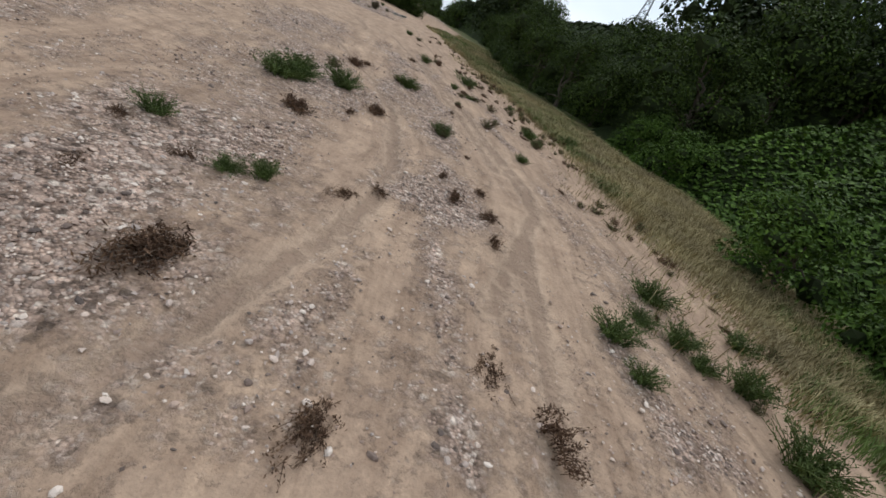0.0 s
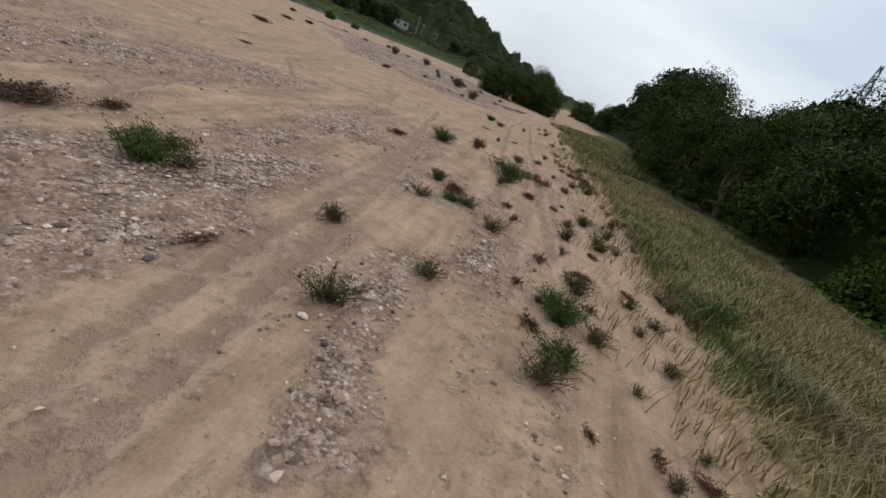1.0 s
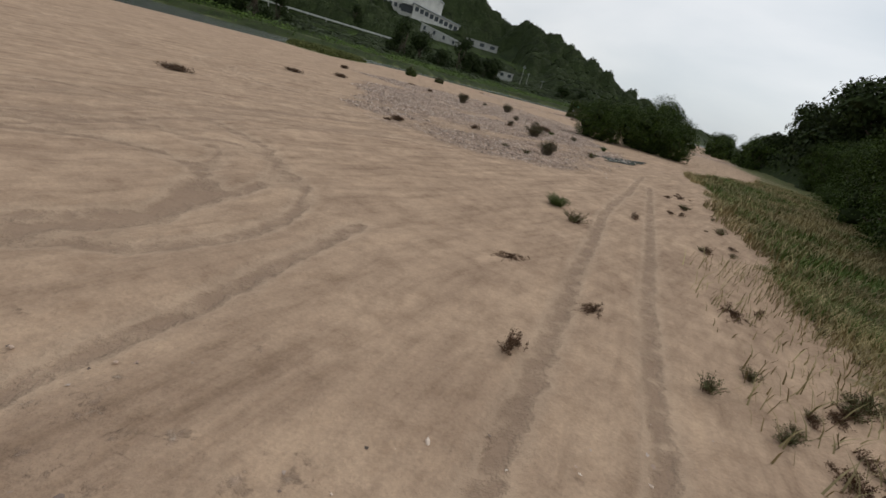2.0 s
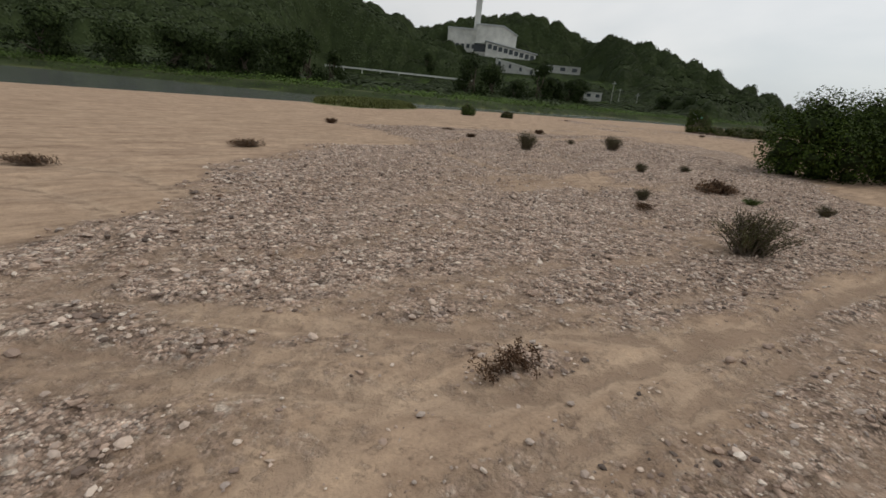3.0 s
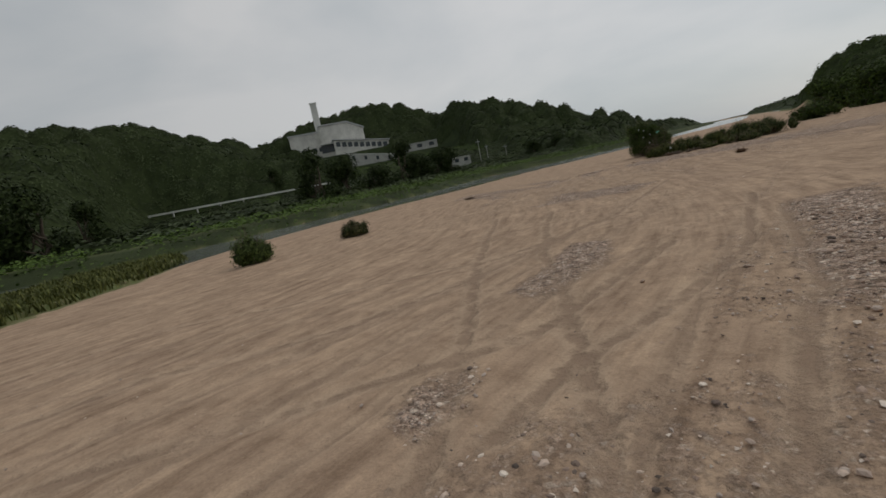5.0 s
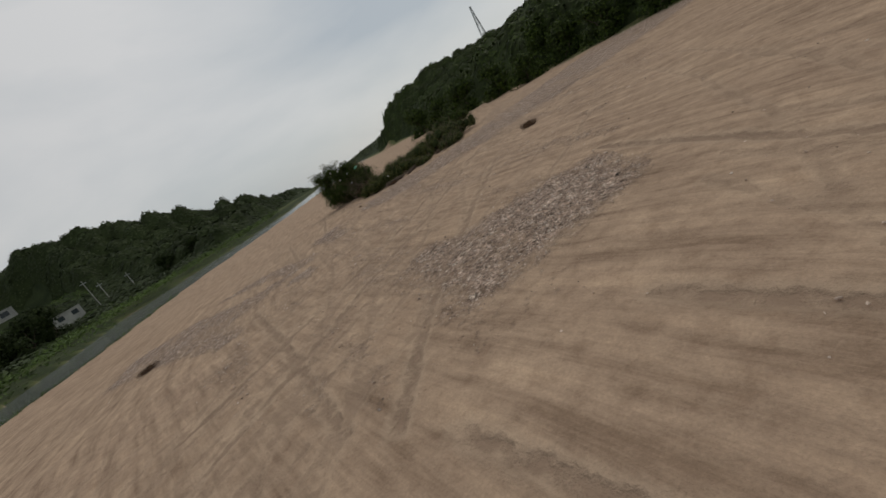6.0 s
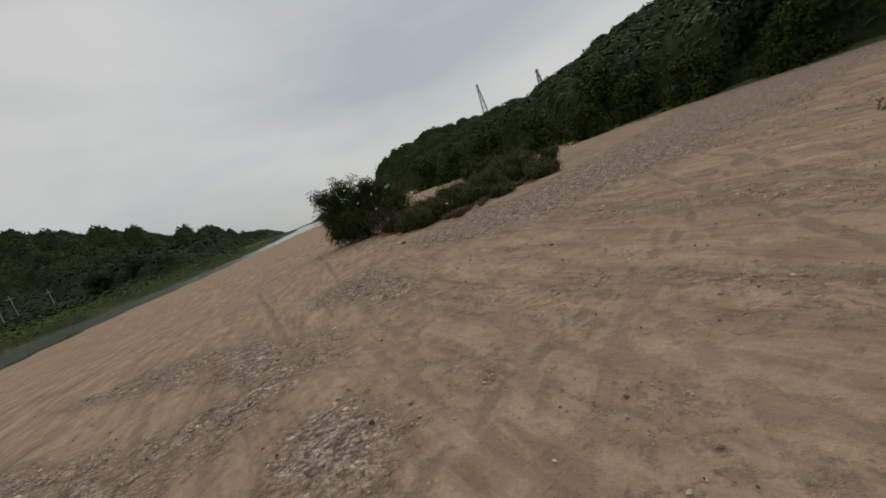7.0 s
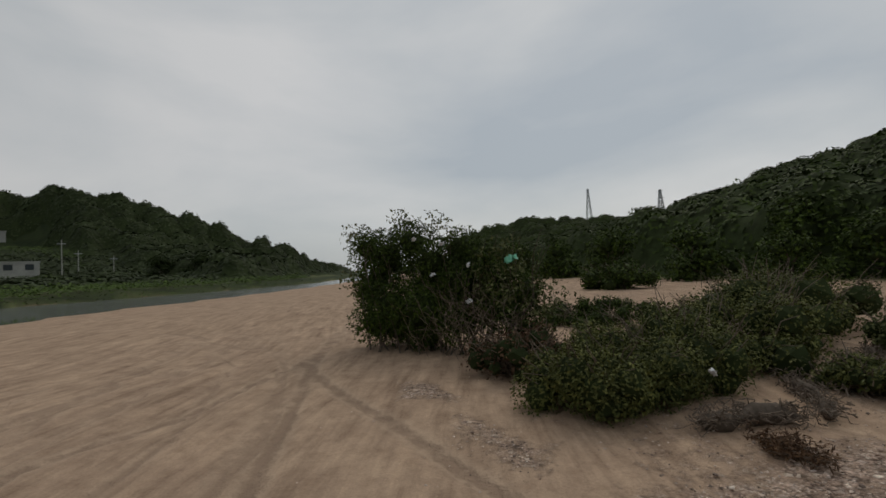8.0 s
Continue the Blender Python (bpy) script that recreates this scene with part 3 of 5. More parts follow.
TRACKS_SOUTH = [
    [(-34, -57), (-26, -52.2), (-25.4, -51.9), (-24.3, -51.1), (-22.7, -49.5), (-20.4, -46.1), (-19.2, -43.2), (-16, -32)],
    [(-24, -53.5), (-22.7, -52.7), (-19.6, -50.9), (-18.4, -49.5), (-16.5, -45.9), (-14.8, -42.9), (-12, -37)],
    [(-31, -59), (-25, -55.4), (-21, -51.7), (-20, -51.2), (-19.1, -50), (-17.2, -46.9)],
    [(-19, -49), (-17.4, -46.4), (-16.7, -45.2), (-14.4, -41.3), (-12.5, -37.6), (-8, -28)],
    [(-15, -32.7), (-15, -28.4), (-13, -24.3), (-11, -25.5), (-10.7, -29.1), (-12.4, -31.6), (-14.6, -31.6)],
    [(-17.7, -31.8), (-16.6, -29.6), (-15.2, -27.5), (-10.9, -20.5), (-4.9, -17.2)],
    [(-12.4, -43.5), (-10.6, -39.6), (-8.5, -35.7), (-1.2, -23.2), (8, -10)],
    [(-11.2, -43), (-9.3, -39.5), (-7.1, -35.8), (-2.2, -27.5), (6, -14)],
    [(-30, -40), (-22, -34), (-16, -24), (-8, -16)],
]
DOUGHNUTS = [(-12.6, -28.4, 2.0), (-12.2, -27.6, 3.0), (-14.2, -26.4, 4.2), (-11.8, -8.0, 4.0), (-12.5, -7.0, 5.2)]


def in_patches(outlines, x, y, wob, lo, hi):
    """How far each place lies in one of the outlines, 0 to 1, with ragged edges."""
    g = np.zeros_like(x)
    for poly in outlines:
        p = np.array(poly)
        a, b = p.min(0) - 2, p.max(0) + 2
        k = np.flatnonzero((x > a[0]) & (x < b[0]) & (y > a[1]) & (y < b[1]))
        if len(k):
            g[k] = np.maximum(g[k], step(inside(poly, x[k], y[k]) + wob[k], lo, hi))
    return g


def gravel_cover(x, y):
    fine = soft_noise(x, y, 0.45, 12, 2)
    wob = 1.0 * soft_noise(x, y, 3.5, 11) + 0.7 * fine
    u, v = x * 0.78 + y * 0.62, -x * 0.62 + y * 0.78
    rows = soft_noise(u * 0.22, v, 1.1, 13, 3)
    clot = soft_noise(x, y, 0.6, 14, 2)
    streak = 0.92 + 0.5 * rows * (1 - 0.5 * step(y, 4, 10) * (1 - step(y, 19, 23))) + 0.32 * clot
    tip = 1 - 0.56 * step(y - 0.25 * x + 0.6 * wob, 25.5, 29.5)
    g = step(inside(GRAVEL_BAR, x, y) + wob, -0.9, 1.0) * streak * tip
    g = np.maximum(g, 0.8 * step(inside(BAR_APRON, x, y) + wob, -1.0, 1.5) * (0.75 + 0.7 * rows + 0.3 * clot))
    g = np.maximum(g, in_patches(BAR_FOOT, x, y, 0.22 * wob, -0.3, 0.4) * streak)
    g = np.maximum(g, 0.84 * in_patches(NORTH_PATCHES, x, y, 0.35 * wob, -0.6, 0.7) * streak)
    g = np.maximum(g, in_patches(SHORE_PATCHES, x, y, 0.5 * wob, -0.5, 0.7) * np.maximum(streak, 0.6))
    q, _ = along(SAND_EDGE, x, y)
    run = 0.6 + 0.7 * soft_noise(q, (x + y) * 0.12, 1.1, 15, 3) + 0.35 * clot
    south = 1 - step(y + 0.8 * wob, -36, -29)
    g = np.maximum(g, 0.9 * in_patches(BANK_WEST + BANK_MIDDLE + BANK_EAST, x, y, 0.18 * wob, -0.35, 0.4) * np.maximum(0.25 + run, 0.55))
    g = np.maximum(g, (0.52 + 0.24 * step(q, 6, 9)) * run * south * step(q, 0.5, 2.5))
    g = np.maximum(g, 0.52 * run * step(y, 46, 52) * step(x, 8, 12) * (1 - step(y - 0.6 * x, 52, 56)))
    for half, line in LANES + LANES_SOUTH:
        p = np.array(line)
        a, b = p.min(0) - 2, p.max(0) + 2
        k = np.flatnonzero((x > a[0]) & (x < b[0]) & (y > a[1]) & (y < b[1]))
        d = np.abs(along(line, x[k], y[k])[0]) + 0.35 * half * rows[k] + 0.55 * half * fine[k]
        g[k] = g[k] * (0.46 + 0.54 * step(d, 0.4 * half, 1.5 * half))
    return np.clip(g, 0, 1)


def stray_tracks():
    """Wheel lines that wander along the shore over the open sand."""
    own = np.random.default_rng(3)
    out = []
    for cx, cy, head, n in ((0, 36, 0.55, 9), (16, 56, 0.35, 9), (30, 76, 0.85, 9), (-14, -24, 0.8, 8), (-12, 2, 0.9, 7)):
        for _ in range(n):
            h = head + own.normal(0, 0.28)
            p = np.array([cx, cy]) + own.normal(0, 4.5, 2)
            bend = own.normal(0, 0.012)
            line = []
            for s in range(-18, 19, 6):
                a = h + bend * s
                line.append((p[0] + s * math.cos(a), p[1] + s * math.sin(a)))
            out.append(line)
            if own.uniform() < 0.6:
                out.append([(x - 1.5 * math.sin(h), y + 1.5 * math.cos(h)) for x, y in line])
    return out


STRAY = stray_tracks()


def wheel_tracks(x, y):
    t = np.zeros_like(x)
    wob, wob2 = 0.12 * soft_noise(x, y, 2.5, 21, 2), 0.08 * soft_noise(x, y, 3, 23, 2)
    for lines, shift, half, deep, lip in ((TRACKS + TRACKS_NORTH + TRACKS_SOUTH, wob, 0.26, 1.0, 0.4), (STRAY, wob2, 0.22, 0.6, 0.25)):
        for line in lines:
            p = np.array(line)
            lo, hi = p.min(0) - 1, p.max(0) + 1
            k = np.flatnonzero((x > lo[0]) & (x < hi[0]) & (y > lo[1]) & (y < hi[1]))
            d = np.abs(along(line, x[k], y[k])[0] + shift[k])
            tk = np.maximum(t[k], deep * (1 - step(d, 0.08, half)))
            t[k] = tk - lip * np.exp(-((d - half - 0.1) / 0.11) ** 2) * (tk < 0.3)
    for cx, cy, r in DOUGHNUTS:
        d = np.abs(np.hypot((x - cx), (y - cy)) - r + 0.3 * soft_noise(x, y, 3, 22, 2))
        t = np.maximum(t, (1 - step(d, 0.1, 0.35)) * 0.8)
    return t


def track_gap(lines, x, y):
    """Distance to the nearest wheel line."""
    t = np.full_like(x, 2.0)
    wob = 0.1 * soft_noise(x, y, 2.5, 21, 2)
    for line in lines:
        p = np.array(line)
        lo, hi = p.min(0) - 1, p.max(0) + 1
        k = np.flatnonzero((x > lo[0]) & (x < hi[0]) & (y > lo[1]) & (y < hi[1]))
        t[k] = np.minimum(t[k], np.abs(along(line, x[k], y[k])[0] + wob[k]))
    return t


def axis(lo, hi, fine, reach):
    inner = np.arange(lo, hi + fine / 2, fine)
    grow, out, s = 1.16, [], fine
    pos = 0.0
    while pos < reach:
        s = min(s * grow, 5.5) if pos < 380 else min(s * grow, 120)
        pos += s
        out.append(pos)
    out = np.array(out)
    return np.concatenate([lo - out[::-1], inner, hi + out])


def make_ground():
    xs, ys = axis(-31, 43, 0.27, 2600), axis(-59, 80, 0.27, 2600)
    gx, gy = np.meshgrid(xs, ys)
    x, y = gx.ravel(), gy.ravel()
    z, near, far, east = land(x, y)
    core = (x > -60) & (x < 90) & (y > -95) & (y < 125)
    track, gravel = np.zeros_like(x), np.zeros_like(x)
    gap, stray = np.full_like(x, 2.0), np.full_like(x, 2.0)
    track[core] = wheel_tracks(x[core], y[core])
    gap[core] = track_gap(TRACKS + TRACKS_NORTH + TRACKS_SOUTH, x[core], y[core])
    for cx, cy, r in DOUGHNUTS:
        gap = np.minimum(gap, np.abs(np.hypot(x - cx, y - cy) - r + 0.3 * soft_noise(x, y, 3, 22, 2)))
    stray[core] = track_gap(STRAY, x[core], y[core])
    gravel[core] = gravel_cover(x[core], y[core])
    bar = step(near, 2, 10) * step(-east, 0, 4)
    ripple = np.sin((x * 0.55 - y * 0.83) * 2.3 + 2.5 * soft_noise(x, y, 5, 31)) * 0.018 * (1 - gravel) * bar
    loose = 0.03 * soft_noise(x, y, 0.8, 32, 2) * bar * core
    z = z + ripple + loose - 0.06 * track * bar + 0.02 * gravel * bar
    q, _ = along(SAND_EDGE, x, y)
    wob = 1.0 * soft_noise(x, y, 3, 41) + 0.7 * soft_noise(x, y, 0.8, 42, 2)
    turf = np.where(x < 60, 0.85 * step(-q + wob, -1.6, 1.6), 0)
    turf = np.maximum(turf, step(east + wob, -3, 1)) * (far <= 0)
    turf = np.maximum(turf, 1.7 * step(far, -0.3, 0.6))
    turf = np.maximum(turf, step(1.3 - np.hypot((x + 18.5) / 6.5, (y - 65) / 16) + 0.1 * wob, 0.0, 0.15))
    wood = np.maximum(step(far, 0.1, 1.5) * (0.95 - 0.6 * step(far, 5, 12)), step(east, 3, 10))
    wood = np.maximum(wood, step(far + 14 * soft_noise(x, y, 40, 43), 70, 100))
    nx, ny = len(xs), len(ys)
    i = (np.arange(ny - 1)[:, None] * nx + np.arange(nx - 1)[None, :]).ravel()
    me = mesh_from("ground", np.stack([x, y, z], 1), np.stack([i, i + 1, i + nx + 1, i + nx], 1), GROUND, True)
    for name, values in (("gravel_cover", gravel), ("track_gap", gap), ("stray_gap", stray), ("turf_cover", turf), ("wood_cover", wood), ("drift_edge", q), ("drift_shore", near), ("drift_turn", step(y, -42, -16)), ("drift_along", 0.75 * x + 0.66 * y)):
        me.attributes.new(name, "FLOAT", "POINT").data.foreach_set("value", values.astype(np.float32))
    return tagged(new("ground", me), "pale sand bar with gravel and wheel tracks", "ground", kind="structure")


def ground_z(x, y):
    z = land(np.atleast_1d(np.asarray(x, float)), np.atleast_1d(np.asarray(y, float)))[0]
    return z if np.ndim(x) else float(z[0])


make_ground()
tagged(new("water", mesh_from("water", [(-2600, -2600, WATER_Z), (2600, -2600, WATER_Z), (2600, 2600, WATER_Z), (-2600, 2600, WATER_Z)], [(0, 1, 2, 3)], WATER)), "shallow grey river beside the sand bar", "river", kind="structure")


def make_puddle():
    a = np.linspace(0, 2 * math.pi, 60, endpoint=False)
    r = 1 + 0.22 * np.sin(3 * a + 1) + 0.12 * np.sin(7 * a)
    px, py = 4.4 * r * np.cos(a), 0.85 * r * np.sin(a)
    x, y = 9.4 + 0.78 * px - 0.62 * py, -4.4 + 0.62 * px + 0.78 * py
    z = ground_z(9.4, -4.4) + 0.03
    v = np.stack([x, y, np.full(60, z)], 1)
    v = np.vstack([v, [(9.4, -4.4, z)]])
    f = [(k, (k + 1) % 60, 60) for k in range(60)]
    tagged(new("puddle", mesh_from("puddle", v, f, WATER)), "still puddle on the gravel reflecting grey sky", "puddle", kind="structure")


make_puddle()


# ---- stones ----
def lumps(centres, sizes, material, name):
    """Worn stones: squashed and dented twenty-sided lumps."""
    t = (1 + 5 ** 0.5) / 2
    ico = unit(np.array([(-1, t, 0), (1, t, 0), (-1, -t, 0), (1, -t, 0), (0, -1, t), (0, 1, t), (0, -1, -t), (0, 1, -t), (t, 0, -1), (t, 0, 1), (-t, 0, -1), (-t, 0, 1)], float))
    tri = np.array([(0, 11, 5), (0, 5, 1), (0, 1, 7), (0, 7, 10), (0, 10, 11), (1, 5, 9), (5, 11, 4), (11, 10, 2), (10, 7, 6), (7, 1, 8), (3, 9, 4), (3, 4, 2), (3, 2, 6), (3, 6, 8), (3, 8, 9), (4, 9, 5), (2, 4, 11), (6, 2, 10), (8, 6, 7), (9, 8, 1)])
    n = len(centres)
    dent = rng.uniform(0.72, 1.1, (n, 12, 1))
    ax = rng.uniform(0.55, 1.0, (n, 1, 3)) * np.array([1.15, 0.9, 0.55])
    v = ico[None] * dent * ax * sizes[:, None, None] / 2
    a = rng.uniform(0, 2 * math.pi, n)[:, None]
    c, s = np.cos(a), np.sin(a)
    v = np.stack([v[..., 0] * c - v[..., 1] * s, v[..., 0] * s + v[..., 1] * c, v[..., 2] + 0.3 * v[..., 0] * rng.uniform(-1, 1, (n, 1))], -1)
    v = v + centres[:, None, :]
    f = tri[None] + np.arange(n)[:, None, None] * 12
    return mesh_from(name, v.reshape(-1, 3), f.reshape(-1, 3), material, False)


def pebbles(centres, sizes, material, name):
    """Small stones: worn eight-sided lumps."""
    n = len(centres)
    eight = np.array([(1, 0, 0), (0, 1, 0), (-1, 0, 0), (0, -1, 0), (0, 0, 1), (0, 0, -1)], float)
    tri = np.array([(0, 1, 4), (1, 2, 4), (2, 3, 4), (3, 0, 4), (1, 0, 5), (2, 1, 5), (3, 2, 5), (0, 3, 5)])
    v = eight[None] * rng.uniform(0.6, 1.1, (n, 6, 1)) * np.array([1.1, 0.85, 0.5]) * sizes[:, None, None] / 2
    v = v + rng.normal(0, 0.09, (n, 6, 3)) * sizes[:, None, None]
    a = rng.uniform(0, 2 * math.pi, n)[:, None]
    c, s = np.cos(a), np.sin(a)
    v = np.stack([v[..., 0] * c - v[..., 1] * s, v[..., 0] * s + v[..., 1] * c, v[..., 2]], -1) + centres[:, None, :]
    f = tri[None] + np.arange(n)[:, None, None] * 6
    return mesh_from(name, v.reshape(-1, 3), f.reshape(-1, 3), material, False)


def scatter(x0, x1, y0, y1, count, lo, hi, low_cover, stray):
    x, y = rng.uniform(x0, x1, count), rng.uniform(y0, y1, count)
    g = gravel_cover(x, y) - 0.6 * np.clip(wheel_tracks(x, y), 0, 1)
    clump = soft_noise(x, y, 0.55, 51, 2) * 0.5 + soft_noise(x, y, 1.6, 52, 2) * 0.35
    keep = (g * (1 + clump) > rng.uniform(low_cover, 1.1, count)) | (rng.uniform(size=count) < stray)
    x, y, g = x[keep], y[keep], g[keep]
    s = lo * (hi / lo) ** (rng.uniform(size=len(x)) ** 2.0)
    z = ground_z(x, y) + 0.02 * g + s * 0.1
    return np.stack([x, y, z], 1), s


def gravel_field(name, label, build, *area):
    c, s = scatter(*area)
    tagged(new(name, build(c, s, STONE, name)), label, "gravel", kind="stuff")


gravel_field("river_cobbles", "grey and pink river cobbles bedded in sand", lumps, -6, 8, -17, 36, 62000, 0.045, 0.15, 0.22, 0.004)
gravel_field("outer_cobbles", "pale cobbles along the flanks of the gravel bar", lumps, -11, -6, -12, 28, 14000, 0.06, 0.18, 0.22, 0.0)
gravel_field("outer_cobbles", "pale cobbles along the flanks of the gravel bar", lumps, 8, 14, -6, 37, 15000, 0.06, 0.18, 0.22, 0.0)
gravel_field("river_pebbles", "small beige pebbles between the river cobbles", pebbles, -7, 9, -17, 38, 95000, 0.028, 0.065, 0.1, 0.01)
gravel_field("bank_stones", "loose pale stones strewn over sand", lumps, -29, -4, -57, -32, 42000, 0.04, 0.12, 0.24, 0.008)
gravel_field("bank_gravel", "loose grey gravel strewn over pale sand", pebbles, -29, -4, -57, -32, 80000, 0.028, 0.065, 0.15, 0.03)
gravel_field("shore_stones", "scattered stones beside the wheel tracks", lumps, 10, 42, 44, 76, 22000, 0.04, 0.11, 0.26, 0.006)
gravel_field("shore_gravel", "small dark gravel beside the wheel tracks", pebbles, 11, 42, 44, 77, 75000, 0.032, 0.07, 0.15, 0.02)


def large_stones():
    """The bigger stones, each lying loose on the sand or gravel."""
    kinds = []
    for _ in range(6):
        bm = bmesh.new()
        bmesh.ops.create_icosphere(bm, subdivisions=2, radius=0.5)
        tilt, flat = rng.uniform(-0.3, 0.3, 3), rng.uniform((0.85, 0.6, 0.36), (1.0, 0.85, 0.55))
        for vert in bm.verts:
            c = vert.co
            r = 1 + 0.16 * math.sin(3.1 * c.x + 5 * tilt[0]) * math.cos(4.3 * c.y + 7 * tilt[1]) + 0.1 * math.sin(6 * c.z + 9 * tilt[2]) + rng.normal(0, 0.025)
            vert.co = Vector((c.x * flat[0], c.y * flat[1], (c.z + tilt[0] * c.x * 0.5) * flat[2])) * r
        me = bpy.data.meshes.new("river_stone")
        bm.to_mesh(me)
        bm.free()
        me.polygons.foreach_set("use_smooth", np.ones(len(me.polygons), bool))
        me.materials.append(BOULDER)
        kinds.append(me)
    count = 0
    for x0, x1, y0, y1, n, lo in ((-5, 7, -12, 34, 900, 0.45), (-27, -6, -55, -34, 500, 0.45), (17, 36, 56, 73, 260, 0.3)):
        x, y = rng.uniform(x0, x1, n), rng.uniform(y0, y1, n)
        keep = (gravel_cover(x, y) > rng.uniform(lo, 1.6, n)) & (wheel_tracks(x, y) < 0.3)
        for px, py in zip(x[keep], y[keep]):
            s = 0.1 + 0.08 * rng.uniform() ** 2.2
            ob = new("river_stone", kinds[count % 6])
            ob.matrix_world = pose(px, py, ground_z(px, py) + 0.06 * s, 0, 0, rng.uniform(0, 360)) @ Matrix.Diagonal((s, s, s, 1))
            tagged(ob, "worn rounded river stone lying on sandy gravel", "stone", "large stones on the gravel")
            count += 1
    print("large stones", count)


large_stones()


# ---- herbs and tufts ----
def herb(stems, height, spread, leaf, stiff, leafy, slim=0.24, flow=False):
    """Stems that lean out of one root, and the narrow leaves along them."""
    lines, cs, ns = [], [], []
    for _ in range(stems):
        a, lean = rng.normal(0, 0.3) if flow else rng.uniform(0, 2 * math.pi), rng.uniform(0.1, 1.0) ** 0.7 * spread
        h = height * rng.uniform(0.55, 1.0) * (1 - 0.35 * lean / max(spread, 0.01))
        u = np.linspace(0, 1, 4)[:, None]
        out = np.array([math.cos(a), math.sin(a), 0])
        root = np.array([rng.normal(0, 0.2 if flow else 0.08), rng.normal(0, 0.09 if flow else 0.08), -0.04])
        p = root + out * lean * (u * stiff + u ** 2 * (1 - stiff)) + np.array([0, 0, 1]) * h * (u - 0.18 * u ** 2)
        lines.append((p, np.linspace(0.006 if flow else 0.009, 0.003, 4)))
        k = rng.integers(leafy[0], leafy[1])
        w = rng.uniform(0.15, 1.0, k)[:, None]
        at = root + out * lean * (w * stiff + w ** 2 * (1 - stiff)) + np.array([0, 0, 1]) * h * (w - 0.18 * w ** 2)
        cs.append(at + rng.normal(0, leaf * 0.45, (k, 3)))
        ns.append(rng.normal(0, 0.8, (k, 3)) + np.array([0, 0, 0.5]))
    return tubes(lines, 3), leaves(np.concatenate(cs), np.concatenate(ns), leaf * rng.uniform(0.6, 1.2, sum(map(len, cs))), leaf * slim)


def tuft_kinds(name, stem_mat, leaf_mat, label, group, shapes):
    kinds = []
    for sh in shapes:
        (sv, sf), (lv, lf) = herb(*sh)
        lv[:, 2] = np.maximum(lv[:, 2], 0.01)
        kinds.append((mesh_from("stem_tangle", sv, sf, stem_mat), mesh_from("foliage", lv, lf, leaf_mat)))
    return name, label, group, kinds


def plant(kind, places):
    name, label, group, kinds = kind
    for k, (x, y, s) in enumerate(places):
        stems, lv = kinds[k % len(kinds)]
        s = s * 1.12
        turn = 228 + rng.normal(0, 22) if "flood" in label or "withered" in label else rng.uniform(0, 360)
        m = pose(x, y, ground_z(x, y) + 0.01, 0, 0, turn) @ Matrix.Diagonal((s, s, s * rng.uniform(0.85, 1.1), 1))
        ob = thing(name, m, label, "plant", group)
        part("stem_tangle", stems, ob)
        part("foliage", lv, ob)


# one metre wide at scale 1
GREEN_KIND = tuft_kinds("grass_clump", TUFT, TUFT, "leafy green weed clump rooted in pale sand", "green clumps on the sand", [(74, 0.64, 0.48, 0.06, 0.55, (26, 40)), (66, 0.54, 0.55, 0.058, 0.45, (26, 40)), (76, 0.72, 0.42, 0.062, 0.65, (24, 38))])
OLIVE_KIND = tuft_kinds("weed_clump", DEAD, OLIVE, "dull olive weed clump growing among stones", "dull weeds on the sand", [(52, 0.7, 0.42, 0.055, 0.6, (16, 24), 0.3), (44, 0.62, 0.48, 0.055, 0.6, (16, 24), 0.3)])
DEAD_KIND = tuft_kinds("withered_clump", DEAD, DEAD, "withered brown weed stalks lying on sand", "withered weeds on the sand", [(34, 0.6, 0.34, 0.055, 0.7, (20, 28), 0.34, True), (42, 0.3, 0.62, 0.055, 0.85, (20, 28), 0.32, True), (46, 0.2, 0.72, 0.055, 0.9, (18, 26), 0.32, True)])
FLAT_KIND = tuft_kinds("drift_debris", TWIG, DEAD, "flattened heap of brown flood drift", "flood drift on the sand", [(90, 0.3, 0.62, 0.09, 0.85, (14, 20), 0.24, True), (80, 0.36, 0.56, 0.09, 0.85, (14, 20), 0.24, True)])

BIG_WEED_KIND = tuft_kinds("weed_bush", TWIG, DARKWEED, "large dark olive weed bush with pale stems among stones", "large weeds on the gravel", [(190, 1.15, 0.52, 0.05, 0.75, (24, 34), 0.26), (170, 1.0, 0.58, 0.05, 0.7, (24, 34), 0.26)])

STUBBLE_KIND = tuft_kinds("weed_stubble", DEAD, DEAD, "dense brown tuft of broken weed stalks on gravel", "withered weeds on the sand", [(110, 0.6, 0.4, 0.06, 0.85, (24, 32), 0.4)])
plant(STUBBLE_KIND, [(3.5, 28.5, 0.95), (-2.5, 17.8, 0.7), (-11.9, 19.1, 0.9)])
plant(BIG_WEED_KIND, [(0.5, 13.3, 1.12), (3.0, -3.4, 1.2), (1.0, -11.9, 0.95), (8.2, 1.6, 0.5), (5.0, 8.4, 0.55), (7.7, 10.0, 0.5), (6.7, 18.4, 1.25), (4.4, 20.2, 0.5), (2.6, 1.5, 0.5)])
